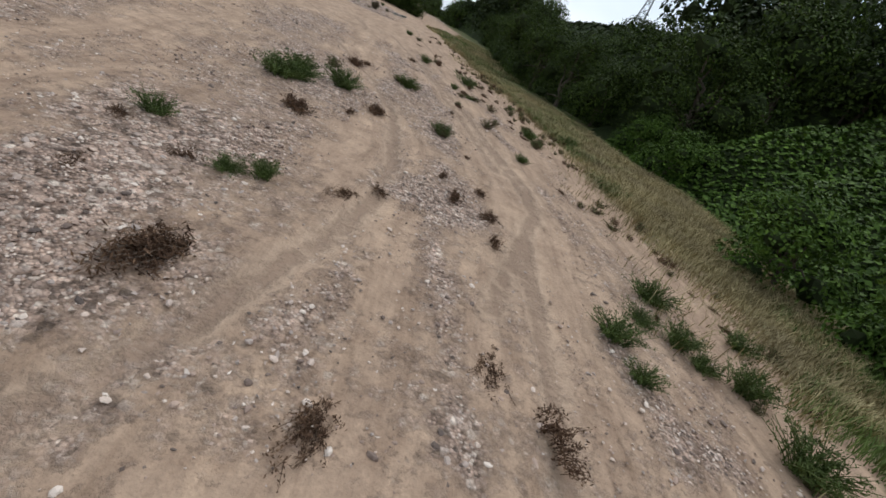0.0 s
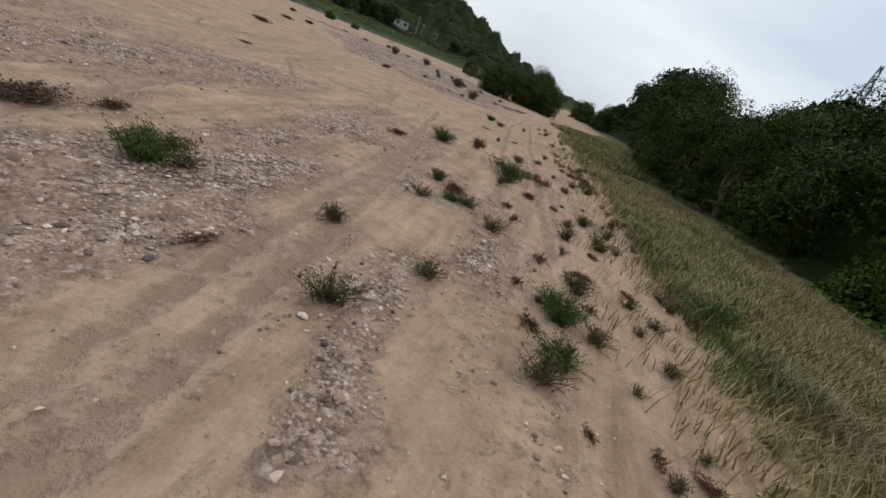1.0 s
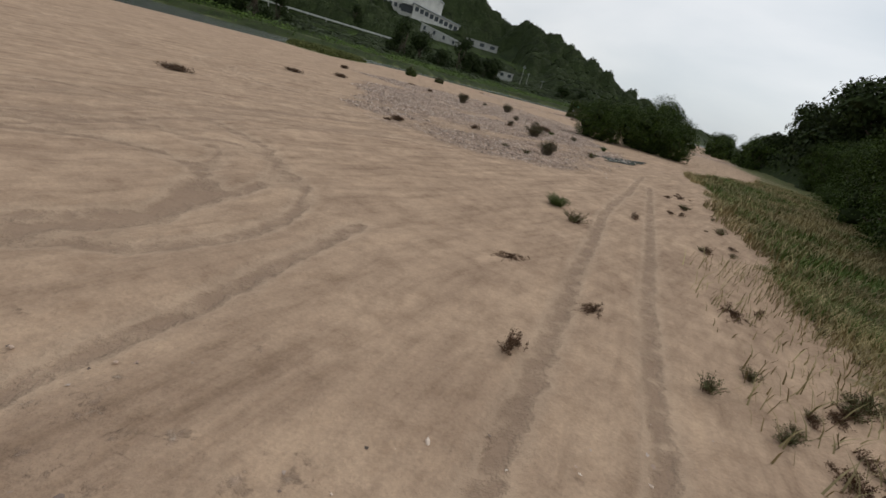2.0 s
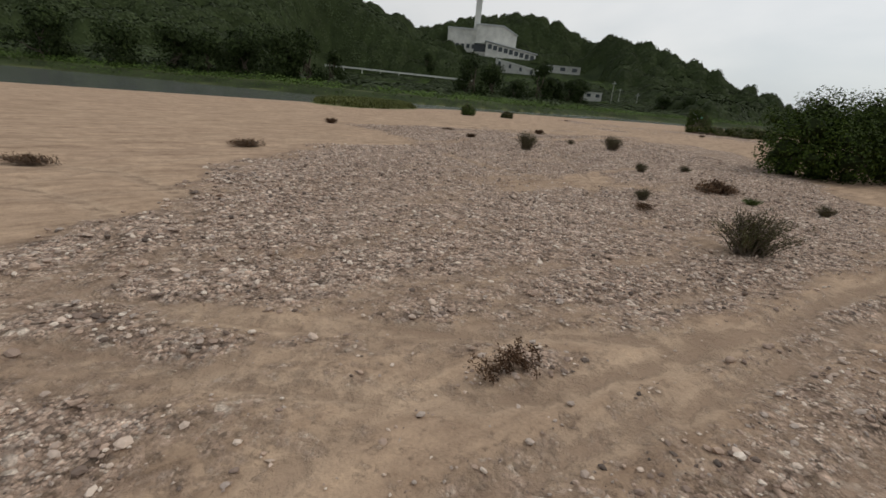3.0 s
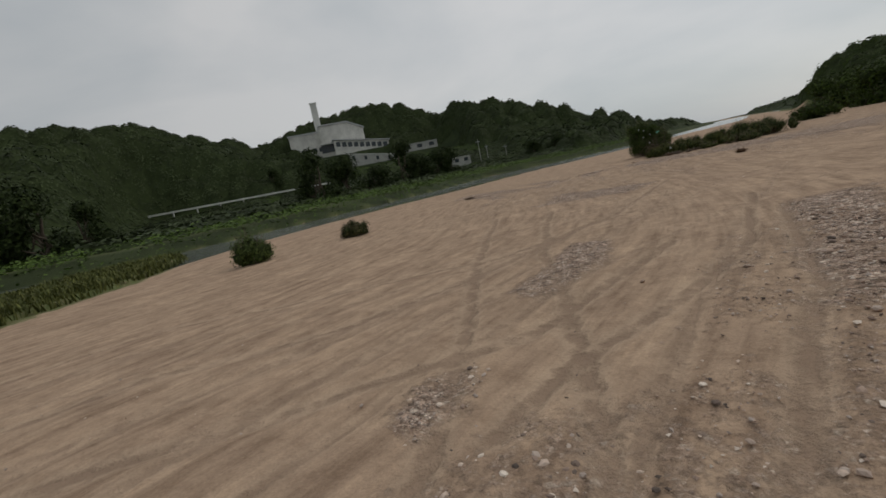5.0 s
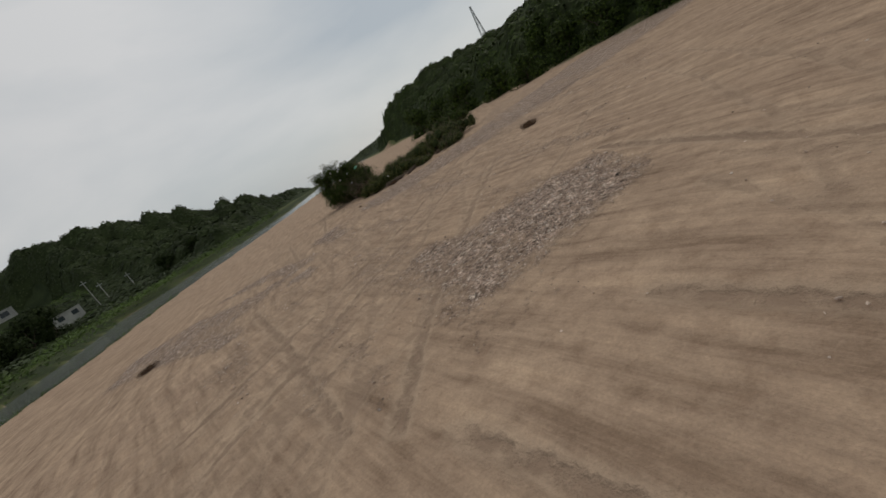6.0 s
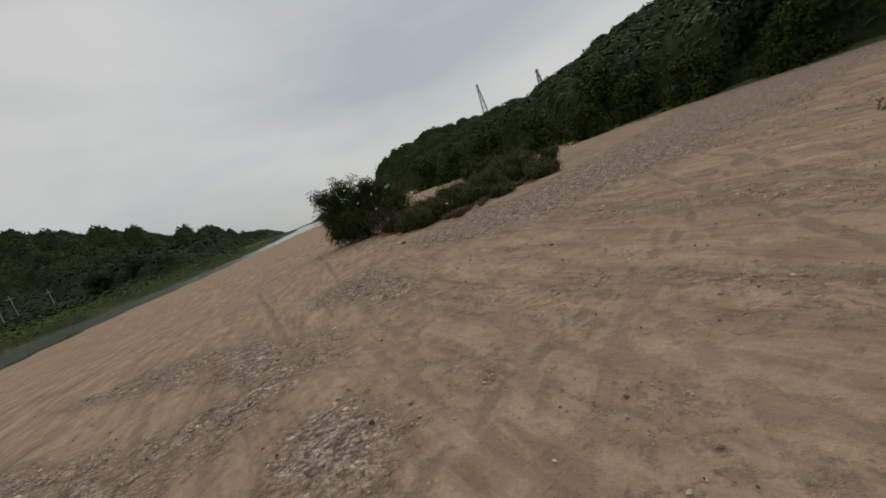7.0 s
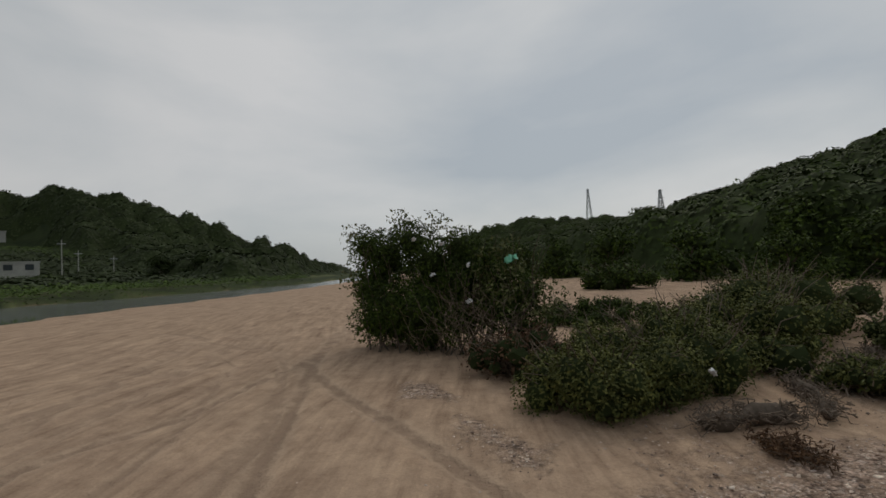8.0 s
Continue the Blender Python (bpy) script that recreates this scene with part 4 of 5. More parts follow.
plant(GREEN_KIND, [(-26.6, -49, 0.6), (-23.3, -45.4, 1.3), (-22.6, -44.9, 1.0), (-21.4, -45, 1.1), (-26.1, -50.4, 0.55), (-25.7, -50.5, 0.5), (-22, -54.3, 0.9), (-19.6, -53.9, 1.1), (-20.5, -54.8, 0.8), (-22.5, -55, 0.6), (-18.5, -55.4, 0.9), (-20.3, -55.9, 0.9), (-21.3, -56.9, 1.2), (-20.6, -55.3, 0.7), (-16.6, -47.9, 0.55), (-8.4, -44.3, 1.1), (-9.6, -38.2, 0.5), (-17.4, -42.7, 0.9), (-12.4, -44.8, 0.8), (-22.9, -45.3, 1.2), (-19.4, -47.0, 0.7)])
plant(GREEN_KIND, [(-12.5, -45, 0.6), (-13.1, -45.8, 0.7), (-12.4, -39.9, 0.5), (-10.6, -35.3, 0.85), (-9.1, -37.4, 1.35), (-8.5, -40.4, 0.5), (-2.7, -23.2, 0.8), (-12.6, -41.2, 0.5), (10.6, 0.8, 0.7), (6.5, 2.5, 0.6), (-20.8, -54.2, 0.7)])
plant(OLIVE_KIND, [(-19.4, -47.1, 0.7), (-17, -42.7, 0.5), (-17.5, -42.2, 0.5), (-12.3, -41.3, 0.6), (-14.2, -44.4, 0.5), (-12.2, -42.3, 0.6), (-10, -41.7, 0.6), (-9.1, -41.8, 0.8), (-20.6, -43, 0.7), (-15.5, -45.2, 0.7), (-13.5, -46.1, 0.7), (-13.3, -41.4, 0.5), (-15.2, -43.2, 0.4), (-8.6, -34, 0.6), (-12.2, -45.4, 0.5), (-2.7, -24.6, 0.7), (-5.3, -36.5, 0.8), (-7.1, -34.4, 0.5), (-9.3, -40.8, 0.4), (-1.5, -12.6, 0.4), (5.6, -7.6, 0.8), (-0.6, -13.4, 0.5)])
plant(DEAD_KIND, [(-24.8, -55, 0.75), (-26.7, -54.1, 0.6), (-24.7, -54.1, 0.6), (-22.4, -52, 0.45), (-24.5, -50.8, 0.5), (-23.8, -50.5, 0.4), (-22.3, -47, 0.4), (-27, -49.1, 0.4), (-27.6, -50.5, 0.4), (-26.5, -50.2, 0.4), (-18, -40.9, 0.6), (-17.1, -41.9, 0.8), (-21.6, -49.7, 0.4), (-20.9, -50.2, 0.45), (-21.6, -51.2, 0.5), (-22, -50.5, 0.4), (-12.3, -36.4, 0.7), (-8.4, -33.7, 0.6), (-4.4, -35.2, 0.9), (-19.5, -48.3, 0.3), (-11.5, -43, 0.5), (-11.2, -41.4, 0.4), (-9.4, -39.1, 0.6), (-11.5, -44.5, 0.4)])
plant(DEAD_KIND, [(-9.1, -39.8, 0.35), (-8.3, -39.2, 0.3), (-10.8, -40.4, 0.5), (-7.5, -36.5, 0.5), (-6.7, -37, 0.5), (-1.1, -28.5, 0.7), (-5.6, -33.6, 0.5), (-2.9, -32.5, 0.6), (-5.3, -28.1, 0.6), (-7, -39.8, 0.7), (-6.6, -40.2, 0.6), (-16.4, -28.5, 0.5), (-2.3, -8.6, 0.8), (2.3, 0.4, 1.0), (-16.6, -44.4, 0.4), (-9.0, -34.6, 0.8), (-8.5, -34.1, 0.5), (-7.7, -36.8, 0.6), (-10.0, -38.5, 0.5), (-6.9, -37.3, 0.4), (-4.1, -35.6, 0.5), (-7.2, -34.7, 0.6), (-2.8, -32.8, 0.6), (-21.5, -51.1, 0.5), (-22.1, -50.6, 0.5), (-15.1, -43.2, 0.5), (-4.4, -29.5, 0.5), (-6.2, -31, 0.5)])
plant(FLAT_KIND, [(-27.2, -52, 0.8), (-23.8, -47.3, 0.8), (-21.1, -46.3, 0.7), (-18.8, -41.4, 0.8), (-12.2, -40.4, 0.6), (-15.7, -14.9, 0.9), (6.8, 5.1, 2.0), (-13.5, -1.6, 0.9), (-7.4, -13.6, 0.4), (-11, 4.9, 1.0), (-4, 23.9, 0.8), (30.6, 55.8, 1.0), (-6.9, -12.7, 0.8), (14.4, 69.4, 0.8), (32.9, 71.3, 0.3), (36.4, 70.2, 0.9)])


def sand_edge_weeds():
    """Many small weeds along the edge of the sand."""
    n = 130
    k = rng.integers(3, 12, n)
    line = np.array(SAND_EDGE, float)
    u = rng.uniform(size=(n, 1))
    p = line[k] * (1 - u) + line[np.minimum(k + 1, 13)] * u + rng.normal(0, 0.9, (n, 2)) + np.array([-0.8, 0.8])
    plant(DEAD_KIND, [(x, y, rng.uniform(0.2, 0.5)) for x, y in p[:60]])
    plant(OLIVE_KIND, [(x, y, rng.uniform(0.25, 0.6)) for x, y in p[60:]])


sand_edge_weeds()


# ---- the grassy strip ----
def blades(x, y, z, height, width, lean):
    n = len(x)
    a = rng.uniform(0, 2 * math.pi, n)
    out = np.stack([np.cos(a), np.sin(a), np.zeros(n)], 1)
    side = np.stack([-np.sin(a), np.cos(a), np.zeros(n)], 1)
    root = np.stack([x, y, z], 1)
    h, l = height[:, None], (lean * height)[:, None]
    up = np.array([0, 0, 1.0])
    mid = root + up * h * 0.6 + out * l * 0.35
    tip = root + up * h + out * l
    w = width[:, None]
    v = np.stack([root - side * w, root + side * w, mid + side * w * 0.7, mid - side * w * 0.7, tip], 1)
    b = np.arange(n)[:, None] * 5
    f = np.concatenate([b + np.array([[0, 1, 2, 3]]), b + np.array([[3, 2, 4, 4]])])
    return v.reshape(-1, 3), b, f


def grass(name, label, material, count, wanted, height, bounds, broad=1.0, droop=1.0):
    x0, x1, y0, y1 = bounds
    x, y = rng.uniform(x0, x1, count), rng.uniform(y0, y1, count)
    q = -along(SAND_EDGE, x, y)[0]
    e = -along(WOOD_EDGE, x, y)[0]
    patch = soft_noise(x, y, 3.2, 61)
    keep = wanted(q, e, patch, x, y)
    x, y = x[keep], y[keep]
    h = height * rng.uniform(0.45, 1.15, len(x)) * (0.8 + 0.4 * soft_noise(x, y, 1.5, 62))
    v, b, _ = blades(x, y, ground_z(x, y) - 0.02, h, broad * rng.uniform(0.006, 0.013, len(x)), droop * rng.uniform(0.2, 1.1, len(x)))
    tri = np.concatenate([b + np.array([[0, 1, 2]]), b + np.array([[0, 2, 3]]), b + np.array([[3, 2, 4]])])
    tagged(new(name, mesh_from(name, v, tri, material)), label, "grass", kind="stuff")


def chance(n, p):
    return rng.uniform(size=n) < p


NEAR_STRIP, FAR_STRIP = (-25, 5, -63, -25), (0, 40, -26, 14)
grass("dry_grass", "dry straw-coloured grass along the sand edge", STRAW, 430000, lambda q, e, p, x, y: (q + 1.3 * p + 0.8 * soft_noise(x, y, 0.6, 63, 2) > -1.9) & (e < 1.0) & (p > -0.5) & chance(len(q), 0.06 + 0.94 * step(q, -1.2, 1.6)), 0.42, NEAR_STRIP, 1.0, 1.3)
grass("green_grass", "lush green grass between sand and trees", MEADOW, 430000, lambda q, e, p, x, y: (q + 1.0 * p > -0.5) & (e < 2.5) & (p < -0.1) & chance(len(q), 0.55), 0.4, NEAR_STRIP)
grass("far_strip_grass", "olive grass strip running on below the trees", STRAW, 110000, lambda q, e, p, x, y: (q + 1.2 * p > 0.0) & (e < 1.5) & (p > -0.3), 0.5, FAR_STRIP, 2.2)
grass("far_strip_grass", "green grass strip running on below the trees", MEADOW, 110000, lambda q, e, p, x, y: (q + 0.8 * p > 0.5) & (e < 2.5) & (p < 0.05), 0.5, FAR_STRIP, 2.2)
grass("shore_grass", "low olive grass fringing the water", BANKWEED, 16000, lambda q, e, p, x, y: (np.abs(-along(NEAR_SHORE, x, y)[0] - 0.8) < 1.2 + p) & (y > 80), 0.35, (2, 40, 78, 124), 2.5)
grass("spit_grass", "low olive grass on a spit by the water", SHRUB, 22000, lambda q, e, p, x, y: np.hypot((x + 18.5) / 7.3, (y - 65) / 18) + 0.12 * p < 1, 0.6, (-27, -10, 46, 84), 5.0)


# ---- trees and bushes ----
GOLD = (1 + 5 ** 0.5) / 2
ICO = unit(np.array([(-1, GOLD, 0), (1, GOLD, 0), (-1, -GOLD, 0), (1, -GOLD, 0), (0, -1, GOLD), (0, 1, GOLD), (0, -1, -GOLD), (0, 1, -GOLD), (GOLD, 0, -1), (GOLD, 0, 1), (-GOLD, 0, -1), (-GOLD, 0, 1)]))
ICO_FACES = np.array([(0, 11, 5), (0, 5, 1), (0, 1, 7), (0, 7, 10), (0, 10, 11), (1, 5, 9), (5, 11, 4), (11, 10, 2), (10, 7, 6), (7, 1, 8), (3, 9, 4), (3, 4, 2), (3, 2, 6), (3, 6, 8), (3, 8, 9), (4, 9, 5), (2, 4, 11), (6, 2, 10), (8, 6, 7), (9, 8, 1)])


def two_tone(me, first, outer):
    """The faces past the first ones take the outer material."""
    me.materials.append(outer)
    idx = np.ones(len(me.polygons), np.int32)
    idx[:first] = 0
    me.polygons.foreach_set("material_index", idx)
    return me


def crown_points(lobes, count, inner=0.25):
    """Points and outward directions over a cluster of rounded lobes (x, y, z, r)."""
    lobes = np.asarray(lobes, float)
    w = lobes[:, 3] ** 2
    pick = rng.choice(len(lobes), count, p=w / w.sum())
    d = unit(rng.normal(size=(count, 3)) + np.array([0, 0, 0.25]))
    r = lobes[pick, 3] * (1 - inner * rng.uniform(size=count) ** 1.5) * (1 + 0.16 * np.sin(d[:, 0] * 7 + pick) * np.cos(d[:, 1] * 6 + d[:, 2] * 5))
    p = lobes[pick, :3] + d * r[:, None]
    return p, d


def limb(start, end, r0, r1, sag=0.15):
    u = np.linspace(0, 1, 6)[:, None]
    p = np.asarray(start) * (1 - u) + np.asarray(end) * u
    p[1:-1] += rng.normal(0, sag * 0.35, (4, 3))
    return p, np.linspace(r0, r1, 6)


def tree_meshes(height, spread, lobes_n, cards, leaf, low, leaf_mat, bark=BARK):
    """Trunk with limbs, and a crown of leaf sprays on uneven lobes."""
    lobes = []
    for k in range(lobes_n):
        a, u = rng.uniform(0, 2 * math.pi), rng.uniform()
        zc = height * (low + (0.86 - low) * u)
        reach = spread * (0.75 - 0.45 * abs(u - 0.35)) * rng.uniform(0.35, 1.0)
        lobes.append((math.cos(a) * reach, math.sin(a) * reach, zc, spread * rng.uniform(0.24, 0.5)))
    lobes.append((0, 0, height * 0.82, spread * 0.34))
    lines = [limb((0, 0, -0.3), (0.1 * spread, 0.05 * spread, height * 0.7), 0.03 * height, 0.012 * height, 0.4)]
    for lb in lobes[: 9]:
        z0 = height * rng.uniform(0.12, 0.5)
        lines.append(limb((0, 0, z0), lb[:3], 0.014 * height, 0.004 * height, 0.5))
    p, d = crown_points(lobes, cards)
    n = d + rng.normal(0, 0.45, d.shape) + np.array([0, 0, 0.35])
    keep = p[:, 2] > 0.1
    lv = leaves(p[keep] + rng.normal(0, 0.06, (keep.sum(), 3)), n[keep], leaf * rng.uniform(0.7, 1.3, keep.sum()), leaf * 0.55, 0.3)
    # loose sprays that break the outline
    p2, d2 = crown_points(lobes, cards // 14, 0.0)
    out = p2 + d2 * rng.uniform(0.05, 0.5, (len(p2), 1)) * spread * 0.035
    lv2 = leaves(out, d2 + rng.normal(0, 0.8, d2.shape), leaf * 0.8, leaf * 0.4, 0.2)
    v = np.vstack([lv[0], lv2[0]])
    f = np.vstack([lv[1], lv2[1] + len(lv[0])])
    v[:, 2] = np.maximum(v[:, 2], 0.02)
    tv, tf = tubes(lines, 6)
    lb = np.array(lobes)
    # core lobes, coloured dark for the shade between the leaves
    cv = (ICO[None] * rng.uniform(0.3, 0.52, (len(lb), 12, 1)) * lb[:, None, 3:] + lb[:, None, :3]).reshape(-1, 3)
    cv[:, 2] = np.maximum(cv[:, 2], 0.0)
    cf = (ICO_FACES[None] + np.arange(len(lb))[:, None, None] * 12).reshape(-1, 3)
    tri = np.concatenate([f[:, :3], f[:, [0, 2, 3]]]) + len(cv)
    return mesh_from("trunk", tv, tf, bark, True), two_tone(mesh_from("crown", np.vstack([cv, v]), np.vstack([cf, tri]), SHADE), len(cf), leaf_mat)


def grow(name, kinds, places, label, category, group, sink=0.05):
    for k, (x, y, s) in enumerate(places):
        trunk, crown = kinds[k % len(kinds)]
        m = pose(x, y, ground_z(x, y) - sink * s, 0, 0, rng.uniform(0, 360)) @ Matrix.Diagonal((s, s, s * rng.uniform(0.82, 1.08), 1))
        ob = thing(name, m, label, category, group)
        part("trunk", trunk, ob)
        part("crown", crown, ob)


BANK_TREES = [tree_meshes(h, s, k, 11000, 0.2, 0.06, WILLOW) for h, s, k in ((8.0, 4.4, 15), (6.6, 4.8, 12), (9.2, 4.0, 17), (7.2, 4.2, 13))]
WILLOW_BUSHES = [tree_meshes(5.6, 3.6, 19, 11000, 0.2, 0.03, WILLOW) for _ in range(2)]
FAR_TREES = [tree_meshes(h, s, k, 2600, 0.48, 0.04, RIVERTREE) for h, s, k in ((8.0, 4.4, 13), (7.4, 4.6, 10), (9.0, 4.2, 12))]
FAR_BUSHES = [tree_meshes(5.6, 3.6, 15, 2400, 0.38, 0.03, WILLOW) for _ in range(2)]
VINED = [tree_meshes(3.8, 2.8, 12, 5000, 0.2, 0.06, VINE) for _ in range(2)]

grow("bank_tree", BANK_TREES, [(7.0, -43, 1.25), (6.2, -37, 0.9), (8, -32, 0.85), (10.5, -27, 0.92), (14, -22, 1.0), (18.5, -17, 1.05), (23.5, -12.5, 0.95), (28.5, -8, 0.95), (33, -3, 0.85), (38.5, 2, 0.8), (44, 8.5, 0.85), (49, 14, 0.85), (54, 22, 0.8)], "dark green broadleaf tree at the edge of the sand", "tree", "trees along the wood edge")
grow("bank_tree", BANK_TREES, [(14, -57, 1.75), (14.5, -50, 1.75), (13, -45, 1.6), (12, -63, 1.6), (21, -52, 1.9), (12.5, -38.5, 1.35), (7, -63, 1.6), (15, -33, 1.1), (-2, -68, 1.4)], "tall dark green tree behind the wood edge", "tree", "trees along the wood edge")
grow("bank_tree", FAR_TREES, [(20, -41, 1.8), (24, -47, 2.1), (19, -36, 1.5), (27, -39, 1.9), (23, -27, 1.15), (29, -20, 1.1), (17, -54, 1.8), (24, -44, 1.5), (31, -33, 1.3), (38, -20, 1.2), (44, -8, 1.1), (12, -74, 1.7), (-14, -78, 1.4), (-26, -84, 1.3)], "tall dark green tree behind the wood edge", "tree", "trees along the wood edge")
grow("willow_bush", WILLOW_BUSHES, [(15.2, 13.6, 0.85), (18.2, 13.2, 0.9), (21.8, 14.5, 0.95), (26.5, 19.5, 1.0), (30.5, 24.5, 1.0), (34.5, 29, 0.9), (24.5, 12.5, 0.8)], "dense dark willow bush standing on the gravel", "bush", "willow bushes on the gravel bar")
grow("vine_covered_bush", VINED, [(-11.2, -54.6, 0.85), (-12.6, -57.6, 0.85), (0.8, -45.8, 0.95), (-14.5, -60, 0.9), (3.2, -42.3, 0.7)], "bush smothered by bright green vines", "bush", "vine covered bushes")
grow("river_tree", FAR_TREES, [(-60, 112, 1.5), (-52, 114, 1.65), (-45, 115, 1.6), (-79, 112, 1.75), (-92, 110, 1.7), (-39, 116, 1.15), (-70, 113, 1.4), (-108, 106, 1.8), (-1.5, 152, 1.7), (6, 160, 1.6), (14, 165, 1.3), (29, 210, 1.9), (35, 214, 1.7), (43, 210, 1.85), (49, 212, 1.4), (-130, 104, 1.7), (-66, 120, 1.8), (-30, 300, 1.6), (-4, 330, 1.7), (6, 335, 1.6), (-14, 340, 1.5), (96, 236, 1.3), (104, 228, 1.3)], "rounded dark tree on the far river bank", "tree", "trees on the far bank", 0.8)
grow("slope_tree", FAR_TREES, [(62, 24, 2.0), (66, 30, 1.9), (70, 36, 1.8), (72, 42, 1.75), (74, 47, 1.6), (78, 51, 1.45)], "tall dark green tree on the wooded slope", "tree", "trees on the slope")
grow("wood_edge_bush", FAR_BUSHES, [(76, 70, 0.9), (79, 64, 1.1), (83, 78, 1.3), (90, 88, 1.3), (74, 58, 1.2), (69, 50, 1.1), (100, 100, 1.4), (85, 68, 1.5), (80, 52, 1.4), (110, 112, 1.4)], "dark bush along the foot of the wooded slope", "bush", "bushes at the foot of the slope", 0.7)


def vine_cover():
    """A rolling blanket of vines that climbs the slope beyond the grassy strip."""
    def top(x, y):
        e = -along(WOOD_EDGE, x, y)[0]
        swell = (0.9 + 1.1 * soft_noise(x, y, 4, 71) + 0.35 * soft_noise(x, y, 1.4, 72)) * step(e, 1.5, 5)
        climb = 0.62 * np.clip(e - 1.5, 0, 11) * (1 - step(y + 0.55 * x, -48, -40))
        return ground_z(x, y) + swell + climb - 0.25, e

    xs, ys = np.arange(-24, 17, 0.6), np.arange(-82, -38, 0.6)
    gx, gy = np.meshgrid(xs, ys)
    x, y = gx.ravel(), gy.ravel()
    z, e = top(x, y)
    nx = len(xs)
    i = (np.arange(len(ys) - 1)[:, None] * nx + np.arange(nx - 1)[None, :]).ravel()
    quads = np.stack([i, i + 1, i + nx + 1, i + nx], 1)
    quads = quads[(e[quads] > 0.8).all(1) & (e[quads] < 24).all(1)]
    used, inverse = np.unique(quads, return_inverse=True)
    v0, f0 = np.stack([x, y, z], 1)[used], inverse.reshape(-1, 4)
    n = 90000
    x, y = rng.uniform(-22, 15, n), rng.uniform(-80, -40, n)
    z, e = top(x, y)
    keep = (e > 1.0) & (e < 22)
    x, y, z = x[keep], y[keep], z[keep] + rng.uniform(0, 0.3, keep.sum())
    nrm = np.stack([rng.normal(-0.25, 0.5, len(x)), rng.normal(0.1, 0.5, len(x)), np.ones(len(x))], 1)
    v, f = leaves(np.stack([x, y, z], 1), nrm, rng.uniform(0.16, 0.38, len(x)), 0.26)
    # the sheet under the leaves is coloured as their shade
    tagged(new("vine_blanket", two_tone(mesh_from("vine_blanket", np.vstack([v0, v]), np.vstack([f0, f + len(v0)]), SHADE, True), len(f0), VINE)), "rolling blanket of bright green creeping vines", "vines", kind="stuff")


vine_cover()


# ---- far woods ----
def crown_domes(x, y, cell, seed):
    """Rounded tree tops, one for each jittered cell: 0 in the gaps to about 1.2."""
    ix, iy = np.floor(x / cell), np.floor(y / cell)
    best = np.zeros_like(x)
    for dx in (-1, 0, 1):
        for dy in (-1, 0, 1):
            cx, cy = ix + dx, iy + dy
            px = (cx + 0.5 + 0.42 * (2 * hash01(cx, cy, seed) - 1)) * cell
            py = (cy + 0.5 + 0.42 * (2 * hash01(cx, cy, seed + 5) - 1)) * cell
            r = cell * (0.55 + 0.35 * hash01(cx, cy, seed + 9))
            tall = 0.6 + 0.6 * hash01(cx, cy, seed + 13)
            best = np.maximum(best, tall * np.sqrt(np.clip(1 - ((x - px) ** 2 + (y - py) ** 2) / r ** 2, 0, 1)))
    return best


def woods(name, label, bounds, spacing, cover_of, height, relief, cell, cards, size, leaf_mat):
    """A closed roof of tree crowns over the slope, with leaf sprays standing out of it all over."""
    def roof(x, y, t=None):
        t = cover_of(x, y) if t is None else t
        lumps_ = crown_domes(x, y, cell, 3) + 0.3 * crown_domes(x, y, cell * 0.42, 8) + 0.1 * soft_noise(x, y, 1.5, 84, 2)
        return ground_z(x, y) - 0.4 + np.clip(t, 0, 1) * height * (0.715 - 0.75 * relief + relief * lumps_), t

    x0, x1, y0, y1 = bounds
    xs, ys = np.arange(x0, x1, spacing), np.arange(y0, y1, spacing)
    gx, gy = np.meshgrid(xs, ys)
    x, y = gx.ravel(), gy.ravel()
    z, t = roof(x, y)
    nx = len(xs)
    i = (np.arange(len(ys) - 1)[:, None] * nx + np.arange(nx - 1)[None, :]).ravel()
    quads = np.stack([i, i + 1, i + nx + 1, i + nx], 1)
    quads = quads[(t[quads] > 0.0).any(1) & (t[quads] > -0.5).all(1)]
    used, inverse = np.unique(quads, return_inverse=True)
    v0, f0 = np.stack([x, y, z], 1)[used], inverse.reshape(-1, 4)
    x, y = rng.uniform(x0, x1, cards * 3), rng.uniform(y0, y1, cards * 3)
    keep = np.flatnonzero(cover_of(x, y) > 0.15)[:cards]
    x, y = x[keep], y[keep]
    z, t = roof(x, y)
    e = 0.5
    nrm = np.stack([z - roof(x + e, y)[0], z - roof(x, y + e)[0], np.full(len(x), e * 1.2)], 1)
    p = np.stack([x, y, z], 1) + unit(nrm) * rng.uniform(-0.12, 0.3, (len(x), 1)) * size
    v1, f1 = leaves(p, unit(nrm) + rng.normal(0, 0.17, nrm.shape), size * rng.uniform(0.5, 1.5, len(x)), size * 0.6)
    # the roof takes the dark shade colour, seen in gaps between leaf sprays
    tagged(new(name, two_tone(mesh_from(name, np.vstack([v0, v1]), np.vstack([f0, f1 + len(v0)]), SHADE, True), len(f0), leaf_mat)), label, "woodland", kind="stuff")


CLEARINGS = [(16, 362, 27), (74, 356, 20), (40, 345, 24), (62, 333, 14), (-26, 352, 9)]
RIVER_MEADOW = [(-108, 294), (8, 294), (22, 340), (90, 340), (96, 250), (92, 178), (40, 150), (4, 125), (-44, 112), (-62, 150)]


